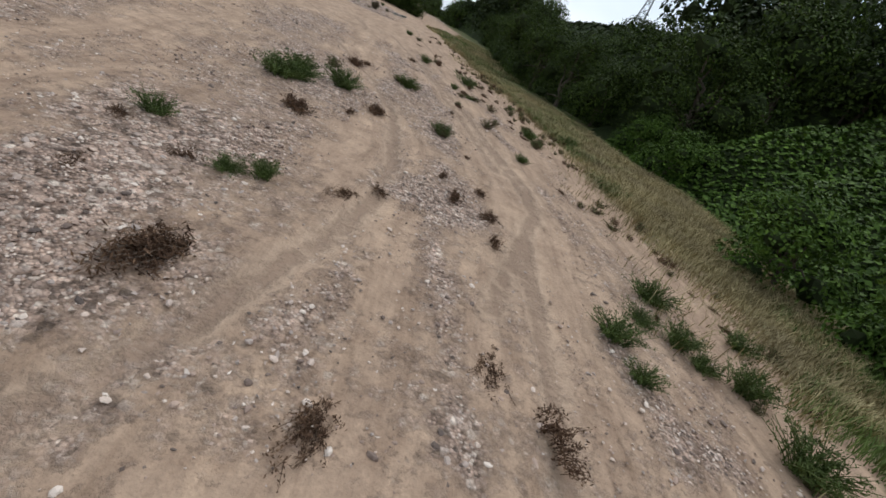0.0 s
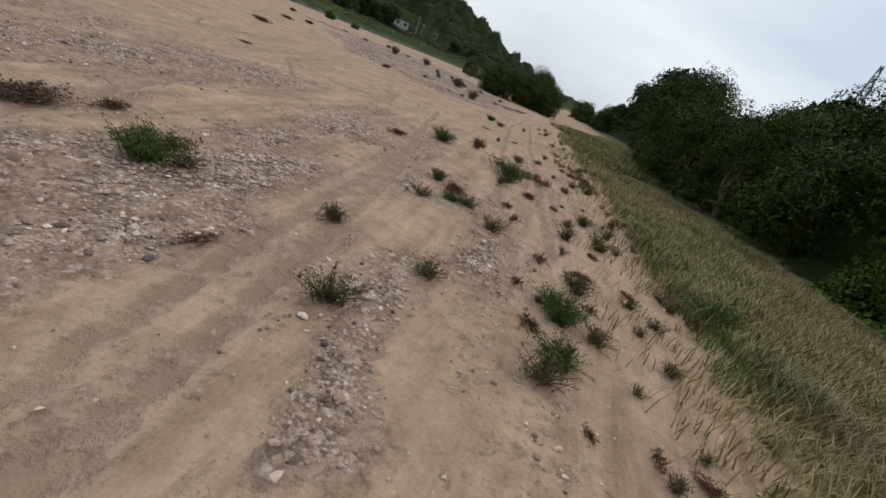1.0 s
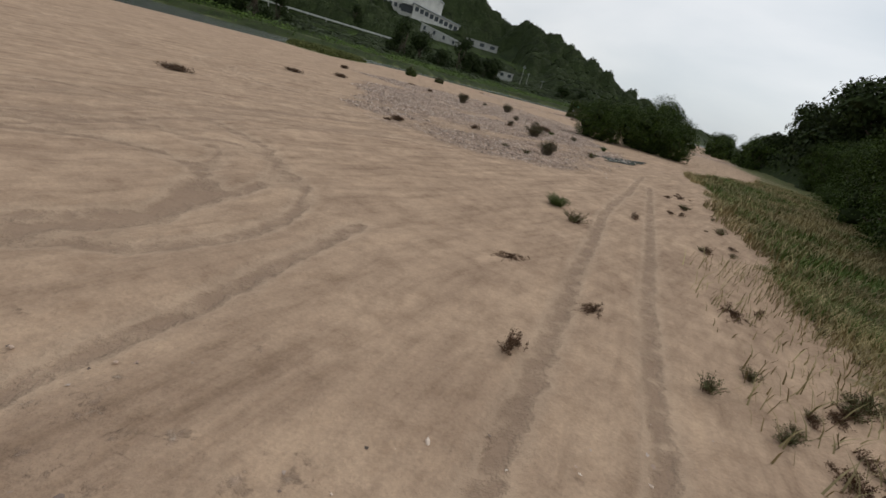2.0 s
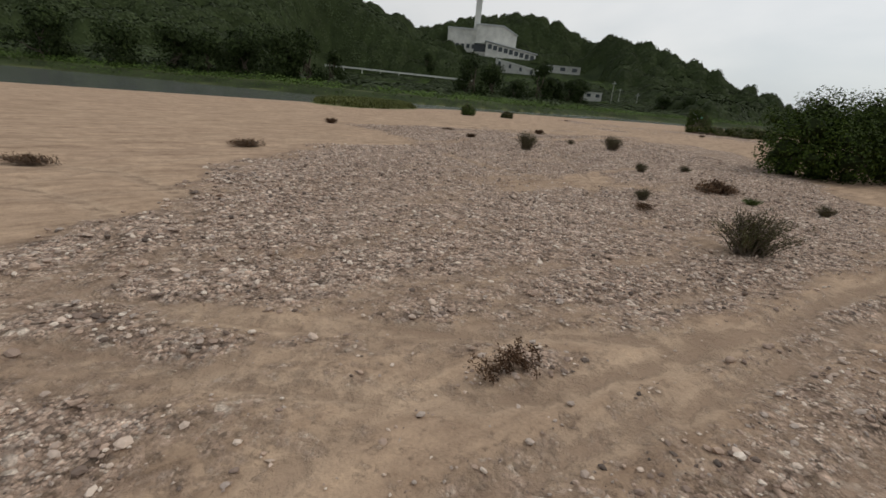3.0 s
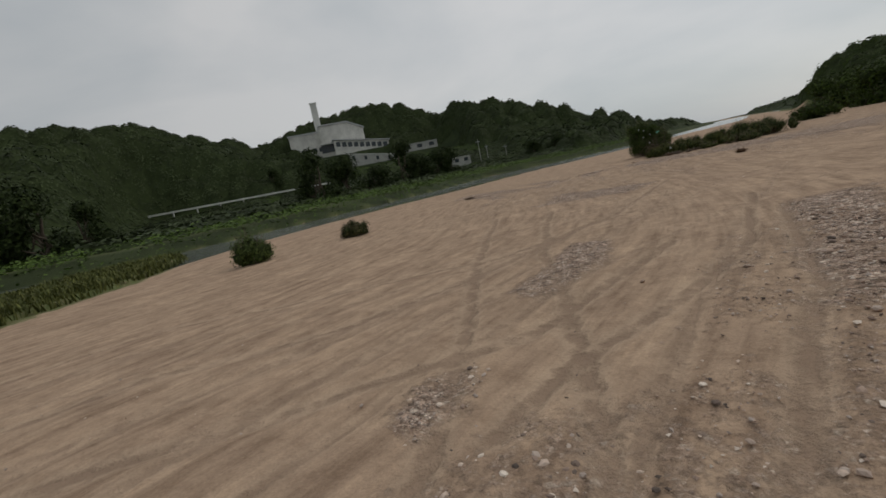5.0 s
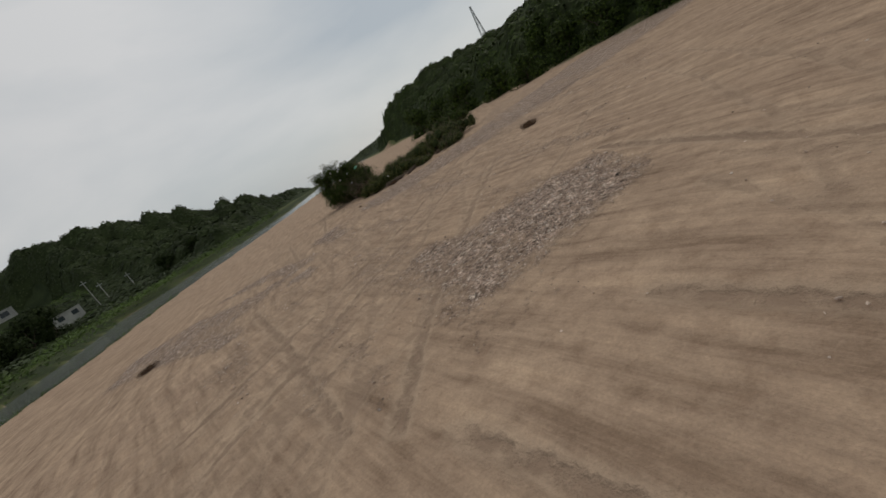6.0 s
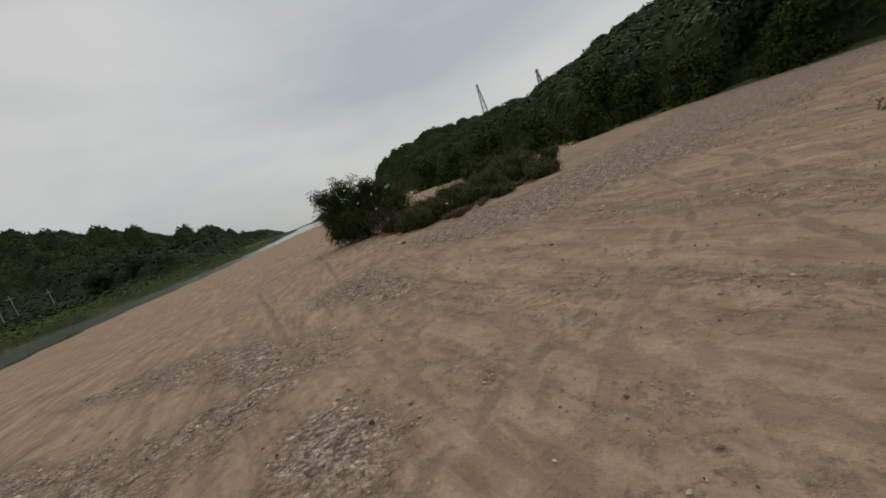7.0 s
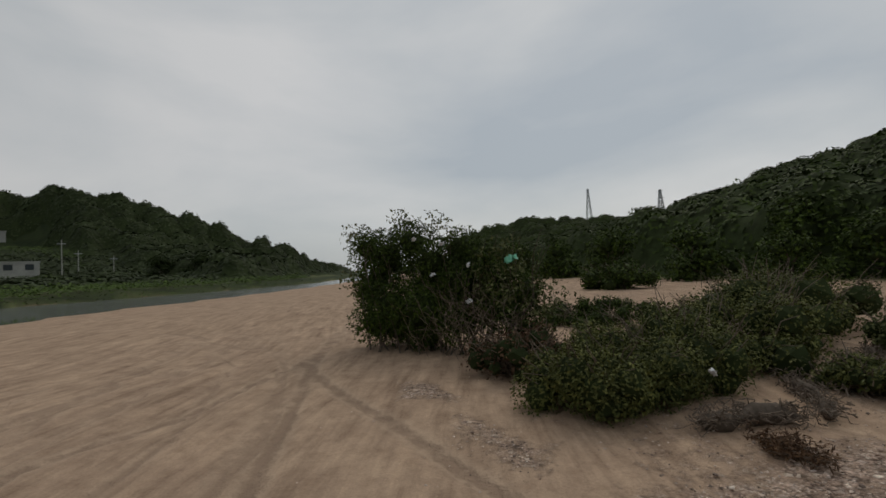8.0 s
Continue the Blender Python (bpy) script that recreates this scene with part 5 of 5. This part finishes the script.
def north_cover(x, y):
    far, low = along(FAR_SHORE, x, y)[0], soft_noise(x, y, 35, 81)
    t = np.maximum(step(far, 90, 104), step(low, 0.0, 0.14) * step(far, 26, 36))
    t = np.maximum(t, step(x, 92, 108) * step(far + 8 * soft_noise(x, y, 18, 82), 16, 26))
    for cx, cy, r in CLEARINGS:
        t = t * step(np.hypot(x - cx, (y - cy) * 1.3), r, r + 7)
    t = t * (1 - step(inside(RIVER_MEADOW, x, y), -3, 3))
    t = np.maximum(t, 0.24 * step(soft_noise(x, y, 14, 86), -0.5, 0.1) * step(far, 10, 20) * (y < 292))
    return np.where(along(NORTH_RIDGE, x, y)[0] < 18, t, -1)


def slope_cover(x, y):
    east, far = -along(WOOD_EDGE, x, y)[0], along(FAR_SHORE, x, y)[0]
    t = step(east + 3 * soft_noise(x, y, 9, 83), 3, 9) * step(np.hypot(x + 2, y + 57), 14, 22)
    behind = (along(NEAR_RIDGE, x, y)[0] > 16) & ((y < 95) | (x > 255))
    return np.where(behind | (far > -6), -1, t)


def valley_cover(x, y):
    far, east = along(FAR_SHORE, x, y)[0], -along(WOOD_EDGE, x, y)[0]
    return np.maximum(step(far, 10, 40), step(east, 10, 40)) * step(x, 225, 260)


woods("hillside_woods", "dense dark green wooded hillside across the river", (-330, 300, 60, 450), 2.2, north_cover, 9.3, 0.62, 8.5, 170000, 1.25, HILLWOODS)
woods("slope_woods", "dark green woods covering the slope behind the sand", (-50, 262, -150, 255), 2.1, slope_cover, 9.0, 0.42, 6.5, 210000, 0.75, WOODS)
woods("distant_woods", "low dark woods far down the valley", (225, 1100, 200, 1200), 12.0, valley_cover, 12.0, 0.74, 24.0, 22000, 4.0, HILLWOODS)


def bank_scrub(name, label, material, n, lo, hi, tall, size):
    """Low herbs on the far bank."""
    x, y = rng.uniform(-150, 130, n), rng.uniform(85, 345, n)
    far = along(FAR_SHORE, x, y)[0]
    k = (far > lo) & (far < hi + 3 * soft_noise(x, y, 9, 93)) & (soft_noise(x, y, 9, 91) > -0.35) & (north_cover(x, y) < 0.5)
    x, y = x[k], y[k]
    z = ground_z(x, y) + rng.uniform(0, 1, len(x)) ** 1.5 * tall * (1.0 + 0.8 * soft_noise(x, y, 6, 92))
    nrm = np.stack([rng.normal(0, 0.35, len(x)), rng.normal(-0.2, 0.35, len(x)), np.ones(len(x))], 1)
    v, f = leaves(np.stack([x, y, z], 1), nrm, size * rng.uniform(0.5, 1.1, len(x)), size * 0.55)
    tagged(new(name, mesh_from(name, v, f, material)), label, "scrub", kind="stuff")


bank_scrub("bank_scrub", "low green scrub covering the far river bank", BANKWEED, 170000, 5, 260, 1.2, 0.8)
bank_scrub("bank_reeds", "dark green scrub along the far waterline", BANKWEED, 110000, 0.5, 9, 1.5, 0.7)


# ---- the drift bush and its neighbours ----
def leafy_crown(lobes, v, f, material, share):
    """Leaves round an inner mass of foliage, coloured dark for the shade within."""
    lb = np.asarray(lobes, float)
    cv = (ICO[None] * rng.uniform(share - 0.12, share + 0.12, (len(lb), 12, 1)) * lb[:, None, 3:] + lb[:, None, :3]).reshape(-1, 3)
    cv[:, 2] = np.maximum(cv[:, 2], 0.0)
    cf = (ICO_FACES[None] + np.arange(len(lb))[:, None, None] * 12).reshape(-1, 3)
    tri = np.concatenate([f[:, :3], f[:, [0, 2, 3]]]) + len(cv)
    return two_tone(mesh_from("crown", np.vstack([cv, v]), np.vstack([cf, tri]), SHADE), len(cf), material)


def drift_bush():
    ob = thing("flood_bush", pose(40.2, 78.3, ground_z(40.2, 78.3), 0, 0, 0), "tall dense bush with bare twigs and caught plastic litter", "bush")
    lobes = [(-0.1, 2.5, 2.1, 0.85), (0.1, 3.0, 3.2, 0.75), (0.2, 2.2, 2.9, 0.9), (0.3, 1.3, 3.3, 0.8), (-0.4, 1.6, 1.3, 0.95), (-0.2, 2.6, 0.8, 0.8), (0.2, 0.4, 2.6, 0.95), (-0.4, 0.4, 1.2, 1.0), (0.5, -0.5, 3.0, 0.7), (0.2, -0.7, 2.0, 0.85), (-0.1, -0.8, 0.9, 0.8), (0.9, 1.0, 1.8, 1.3), (0.2, 3.3, 1.7, 0.5), (1.2, -0.6, 1.6, 1.1), (0.5, -1.6, 1.5, 0.7), (0.6, 2.2, 0.6, 0.9), (0.2, 0.6, 0.5, 0.8), (0.3, -1.8, 2.2, 0.75), (0.1, -2.2, 1.2, 0.8), (0.4, -2.6, 1.7, 0.65), (0.4, -1.2, 2.7, 0.6), (0.3, -2.8, 0.7, 0.6)]
    p, d = crown_points(lobes, 40000, 0.45)
    n = d + rng.normal(0, 0.6, d.shape) + np.array([0, 0, 0.3])
    v, f = leaves(p, n, rng.uniform(0.06, 0.15, len(p)), 0.055, 0.3)
    v[:, 2] = np.maximum(v[:, 2], 0.02)
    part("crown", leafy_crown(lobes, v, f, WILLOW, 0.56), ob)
    sparse = [(-0.1, -2.4, 1.6, 1.1), (0.2, -3.2, 1.3, 0.9), (0.3, -2.0, 2.4, 0.9), (0.1, 3.6, 2.2, 0.7), (0.0, 3.5, 3.6, 0.6), (0.4, 1.8, 3.9, 0.55), (0.3, 0.2, 3.8, 0.5)]
    p, d = crown_points(sparse, 1700, 0.7)
    v, f = leaves(p, d + rng.normal(0, 0.9, d.shape), rng.uniform(0.08, 0.18, len(p)), 0.07, 0.2)
    part("sparse_leaves", mesh_from("sparse_leaves", v, f, OLIVE), ob, "thin olive leaves on dying twigs")
    lines = []
    for k in range(70):
        y0 = rng.uniform(-2.2, 2.4)
        a = rng.uniform(0, 2 * math.pi)
        end = (math.cos(a) * rng.uniform(0.3, 1.0), y0 * 1.25 + math.sin(a) * 0.9, rng.uniform(1.4, 3.7))
        lines.append(limb((rng.normal(0, 0.35), y0, -0.1), end, rng.uniform(0.018, 0.04), 0.006, 0.3))
    tv, tf = tubes(lines, 4)
    part("trunk", mesh_from("trunk", tv, tf, BARK), ob)
    lines = []
    for k in range(110):
        y0 = rng.uniform(-3.0, -0.2)
        a = rng.uniform(0, 2 * math.pi)
        base = np.array([rng.normal(-0.6, 0.4), y0, rng.uniform(0.0, 1.2)])
        end = base + np.array([math.cos(a) * 0.9 - 0.2, math.sin(a) * 1.1, rng.uniform(0.3, 1.7)])
        lines.append(limb(base, end, 0.009, 0.003, 0.35))
    tv, tf = tubes(lines, 3)
    part("twig_tangle", mesh_from("twig_tangle", tv, tf, TWIG), ob, "tangle of bare grey-brown twigs")


drift_bush()


def low_bush(x, y, lx, ly, h, cards, mat, label, leaf=0.12):
    lobes = []
    for _ in range(42):
        a, r = rng.uniform(0, 2 * math.pi), rng.uniform() ** 0.6
        lobes.append((math.cos(a) * r * lx * 0.85, math.sin(a) * r * ly * 0.85, rng.uniform(0.12, 0.74 - 0.3 * r) * h, rng.uniform(0.2, 0.34) * h))
    ob = thing("low_bush", pose(x, y, ground_z(x, y), 0, 0, 0), label, "bush", "low bushes on the sand")
    p, d = crown_points(lobes, cards, 0.45)
    v, f = leaves(p, d + rng.normal(0, 0.55, d.shape) + np.array([0, 0, 0.4]), rng.uniform(0.6, 1.3, len(p)) * leaf, leaf * 0.55, 0.1)
    v[:, 2] = np.maximum(v[:, 2], 0.02)
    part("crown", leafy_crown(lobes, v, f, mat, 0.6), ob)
    lines = [limb((rng.normal(0, 0.15) * lx, rng.normal(0, 0.15) * ly, -0.1), (lb[0] * 1.2, lb[1] * 1.2, lb[2] + rng.uniform(0, 0.5) * h), 0.025, 0.006, 0.2) for lb in lobes for _ in range(3)]
    tv, tf = tubes(lines, 4)
    part("trunk", mesh_from("trunk", tv, tf, TWIG), ob)


low_bush(-2.6, 54.8, 0.95, 0.8, 1.9, 5000, TUFT, "upright green bush alone on the open sand", 0.12)
low_bush(3.2, 57.8, 0.95, 0.8, 1.15, 3500, DARKWEED, "rounded brownish bush alone on the open sand", 0.12)
low_bush(37.5, 72.7, 1.7, 1.5, 1.45, 20000, SHRUB, "low dark green bush sprawling on the sand", 0.07)
low_bush(39.2, 71.9, 2.0, 1.7, 1.75, 18000, SHRUB, "low dark green bush sprawling on the sand", 0.07)
low_bush(38.7, 75.0, 1.1, 1.2, 1.3, 2600, DEAD, "withered reddish brown bush beside green leaves", 0.09)
low_bush(41.8, 71.0, 2.3, 1.8, 1.95, 13000, SHRUB, "low olive bush leaning over flood drift", 0.09)
low_bush(44.8, 70.8, 2.6, 2.2, 2.35, 12000, SHRUB, "spreading green bush above the drift line", 0.09)
low_bush(43.2, 67.6, 2.0, 1.2, 1.2, 3600, OLIVE, "small olive bush at the gravel edge", 0.12)
low_bush(39.9, 69.0, 1.1, 0.8, 0.75, 3000, SHRUB, "small dark green bush at the gravel edge", 0.08)
low_bush(48.5, 70.0, 3.0, 2.6, 2.3, 6000, OLIVE, "spreading olive bush above the drift line", 0.13)
low_bush(69.5, 81.5, 2.4, 3.2, 2.9, 4000, WILLOW, "broad dark bush on the sand before the slope", 0.28)
low_bush(47.5, 76.0, 2.6, 2.6, 1.3, 5000, WILLOW, "spreading green bush above the drift line", 0.13)


def drift_log(x, y, rz, length, thick):
    ob = thing("drift_log", pose(x, y, ground_z(x, y) + thick * 0.3, 0, 0, rz), "dark rotten driftwood log half buried in sand", "log")
    u = np.linspace(-0.5, 0.5, 14)
    p = np.stack([u * length, 0.06 * np.sin(u * 9), 0.04 * np.cos(u * 7)], 1)
    tv, tf = tubes([(p, thick * (0.3 + 0.12 * np.sin(u * 11) + 0.08 * np.cos(u * 23)) * np.sqrt(np.clip(1 - (2 * u) ** 6, 0.004, 1)))], 9)
    part("trunk", mesh_from("trunk", tv, tf, BARK, True), ob)
    lines = []
    for k in range(170):
        c = np.array([rng.uniform(-0.5, 0.5) * length, rng.normal(0, 0.14), rng.uniform(-0.05, 0.15)])
        lines.append(limb(c, c + np.array([rng.normal(0, 0.25), rng.normal(0, 0.12), rng.uniform(-0.08, 0.08)]), 0.012, 0.004, 0.12))
    tv, tf = tubes(lines, 3)
    part("root_tangle", mesh_from("root_tangle", tv, tf, TWIG), ob, "tangled roots and dead grass")


drift_log(37.2, 70.5, -48, 1.6, 0.42)
drift_log(39.0, 69.8, 12, 2.4, 0.3)
drift_log(43.0, 68.6, -10, 2.2, 0.3)


def litter(name, x, y, z, size, mat, label):
    v = rng.normal(size=(9, 9, 2)) * 0.06
    gx, gy = np.meshgrid(np.linspace(-0.5, 0.5, 9), np.linspace(-0.5, 0.5, 9))
    pts = np.stack([gx + v[..., 0], gy * 0.7 + v[..., 1], 0.22 * np.sin(gx * 9 + gy * 4) + rng.normal(0, 0.06, (9, 9)) - 0.35 * (gx ** 2 + gy ** 2)], -1).reshape(-1, 3) * size
    i = (np.arange(8)[:, None] * 9 + np.arange(8)[None]).ravel()
    ob = new(name, mesh_from(name, pts, np.stack([i, i + 1, i + 10, i + 9], 1), mat, True))
    ob.matrix_world = pose(x, y, z, 60 * rng.uniform(-1, 1) + 70, 20, rng.uniform(0, 360))
    sol = ob.modifiers.new("thickness", "SOLIDIFY")
    sol.thickness = 0.006
    tagged(ob, label, "litter", "plastic litter caught in bushes")


litter("plastic_bag", 37.2, 70.95, 0.7, 0.15, LITTER, "crumpled white plastic bag caught in bush")
litter("plastic_scrap", 39.3, 75.4, 2.62, 0.3, GREENBAG, "green plastic scrap caught in twigs")
for sx, sy, sz in [(39.2, 76.6, 2.5), (39.0, 77.6, 2.3), (38.9, 77.2, 3.1), (38.9, 76.4, 1.6), (39.0, 78.2, 3.3), (39.3, 75.2, 0.55)]:
    litter("plastic_scrap", sx, sy, sz, 0.14, LITTER, "white plastic scrap caught in twigs")


# ---- the plant on the hill ----
def solid(name, items, mat, parent, label=""):
    v, f = boxes(items)
    return part(name, mesh_from(name, v, f, mat), parent, label)


def prism(name, outline, y0, y1, mat, parent, label=""):
    """An upright outline in x and z, drawn out from y0 to y1."""
    bm = bmesh.new()
    front = [bm.verts.new((x, y0, z)) for x, z in outline]
    back = [bm.verts.new((x, y1, z)) for x, z in outline]
    bm.faces.new(front)
    bm.faces.new(back[::-1])
    for k in range(len(outline)):
        n = (k + 1) % len(outline)
        bm.faces.new([front[n], front[k], back[k], back[n]])
    me = bpy.data.meshes.new(name)
    bm.to_mesh(me)
    bm.free()
    me.materials.append(mat)
    return part(name, me, parent, label)


def hill_building():
    ob = thing("hill_building", pose(0, 376, 0), "pale industrial building with tall chimney on wooded hill", "building")
    solid("wing_wall", [(-22, 4, 28, 0, 26, 51.5)], PLASTER, ob)
    prism("hall_wall", [(0, 28), (31, 28), (31, 49.3), (20, 54.8), (0, 54.8)], 0, 25, PLASTER, ob)
    prism("hall_roof", [(-0.6, 54.9), (20.2, 54.9), (31.8, 49.1), (31.8, 49.9), (20.3, 55.7), (-0.6, 55.7)], -0.8, 25.6, ROOFING, ob)
    solid("flat_roof", [(-22.6, 3.4, 51.5, -0.6, 26, 52.3)], ROOFING, ob)
    solid("chimney", [(-2.3, 12, 48, 2.3, 16.6, 73.4)], CONCRETE, ob, "tall square concrete chimney")
    solid("chimney_cap", [(-2.6, 11.7, 73.4, 2.6, 16.9, 74.2)], CONCRETE, ob)
    # lower glazed wing, stepped down the slope
    prism("lower_wing", [(8, 24), (46, 24), (46, 36.2), (8, 42.4)], -11, 0, PLASTER, ob)
    prism("lower_roof", [(7.2, 42.7), (47, 36.2), (47, 36.9), (7.2, 43.4)], -12, 0.4, ROOFING, ob)
    for k in range(9):
        top = 41.2 - k * 0.68
        solid("window", [(9.4 + k * 4.05, -11.25, top - 3.6, 12.3 + k * 4.05, -10.9, top - 0.4)], GLASS_AND_SHADE, ob)
    for k in range(5):
        solid("window", [(-19.5 + k * 4.2, 3.75, 38.0, -17.0 + k * 4.2, 4.1, 41.0)], GLASS_AND_SHADE, ob)
    # no hollow here: a dark slab gives the shade of the recess
    solid("entrance_recess", [(-1, -0.4, 36, 9, 0.1, 41.5)], GLASS_AND_SHADE, ob, "flat dark panel for the shaded entrance recess under the wing")
    solid("entrance_canopy", [(-2, -3.5, 41.5, 9.6, -0.1, 42.2)], CONCRETE, ob)


hill_building()


def terrace_wall(name, x, y, z, length, height, openings, rz, label, mat=CONCRETE):
    ob = thing(name, pose(x, y, z, 0, 0, rz), label, "wall", "terraces below the building")
    solid("wall", [(0, 0, -8, length, 0.8, height)], mat, ob)
    solid("coping", [(-0.2, -0.2, height, length + 0.2, 1.0, height + 0.4)], mat, ob)
    for k in range(openings):
        w = length / openings
        # dark slabs on the solid wall give the shade of openings
        solid("opening", [(w * (k + 0.3), -0.15, height * 0.1, w * (k + 0.72), -0.02, height * 0.8)], GLASS_AND_SHADE, ob, "flat dark panel for a shaded opening in the wall")


terrace_wall("terrace_wall", 54, 366, 26.5, 27, 3.6, 3, 0, "stained concrete retaining wall with dark openings", OLDWALL)
terrace_wall("terrace_wall", 57, 240, 7.6, 9, 2.2, 2, 0, "stained grey concrete wall beside the river road", OLDWALL)
terrace_wall("terrace_wall", -31, 360, 26.0, 10, 5, 2, 0, "small pale concrete hut wall beside the trees")


def ramp_wall():
    ob = thing("ramp_wall", pose(0, 355, 0), "pale concrete retaining wall sloping down beside a ramp", "wall", "terraces below the building")
    prism("wall", [(16, 18), (49, 12), (49, 24.6), (16, 30.4)], 0, 0.8, OLDWALL, ob)
    prism("coping", [(15.8, 30.4), (49.2, 24.6), (49.2, 25.0), (15.8, 30.8)], -0.2, 1.0, CONCRETE, ob)
    for k in range(4):
        x, top = 18 + 8 * k, 29.4 - 1.4 * k
        # shaded opening drawn as a dark slab on the wall face
        solid("opening", [(x, -0.15, top - 3.2, x + 1.8, -0.02, top - 0.6)], GLASS_AND_SHADE, ob, "flat dark panel for a shaded opening in the wall")


ramp_wall()


def river_road():
    ob = thing("guard_rail", pose(0, 0, 0), "long pale guard rail beside the river road", "guard rail")
    for k in range(8):
        x0, x1, z0, z1 = -92 + 11.5 * k, -80.5 + 11.5 * k, 13.4 - 0.14 * k, 13.26 - 0.14 * k
        prism("rail", [(x0, z0 - 0.9), (x1, z1 - 0.9), (x1, z1), (x0, z0)], 290, 290.3, CONCRETE, ob)
        solid("post", [(x0, 290.3, 8, x0 + 0.5, 290.8, z0 + 0.1)], CONCRETE, ob)


river_road()


def pole(x, y, h):
    z = ground_z(x, y)
    ob = thing("utility_pole", pose(x, y, z - 0.3), "slender grey concrete utility pole on the bank", "pole", "utility poles")
    tv, tf = tubes([([(0, 0, 0), (0, 0, h / 2), (0, 0, h)], [0.17, 0.15, 0.11])], 8)
    part("shaft", mesh_from("shaft", tv, tf, OLDWALL, True), ob)
    solid("crossarm", [(-1.1, -0.1, h - 1.2, 1.1, 0.1, h - 0.95)], STEEL, ob)


for px, py, ph in [(71, 240, 12), (84, 240, 7.5), (76, 244, 9)]:
    pole(px, py, ph)


def pylon(x, y, base, top, width):
    ob = thing("pylon", pose(x, y, base, 0, 0, 35), "steel lattice power pylon rising above the trees", "pylon", "power pylons")
    h = top - base

    def half(z):
        return width / 2 * max(0.12, 1 - z / h * 0.9)

    lines = []
    for sx in (-1, 1):
        for sy in (-1, 1):
            lines.append(([(sx * half(z), sy * half(z), z) for z in np.linspace(0, h, 8)], [0.18] * 8))
    for line in lines:
        part("leg", mesh_from("leg", *tubes([line], 4), STEEL), ob)
    lines = []
    zs = np.linspace(0, h, 12)
    for z0, z1 in zip(zs[:-1], zs[1:]):
        a, b = half(z0), half(z1)
        for s in (-1, 1):
            for p, q in (((-a, s * a, z0), (b, s * b, z1)), ((a, s * a, z0), (-b, s * b, z1)), ((s * a, -a, z0), (s * b, b, z1)), ((s * a, a, z0), (s * b, -b, z1))):
                lines.append(([p, q], [0.09, 0.09]))
    tv, tf = tubes(lines, 3)
    part("bracing", mesh_from("bracing", tv, tf, STEEL), ob)
    for z, w in ((h * 0.97, 3.2), (h * 0.84, 4.0), (h * 0.71, 3.6)):
        tv, tf = tubes([([(-w, 0, z), (0, 0, z + 0.4), (w, 0, z)], [0.1, 0.16, 0.1])], 4)
        part("crossarm", mesh_from("crossarm", tv, tf, STEEL), ob)


pylon(346, 178, 12, 53, 6)
pylon(259, 115, 8, 34, 5)
pylon(134, 37, 14, 43, 5)
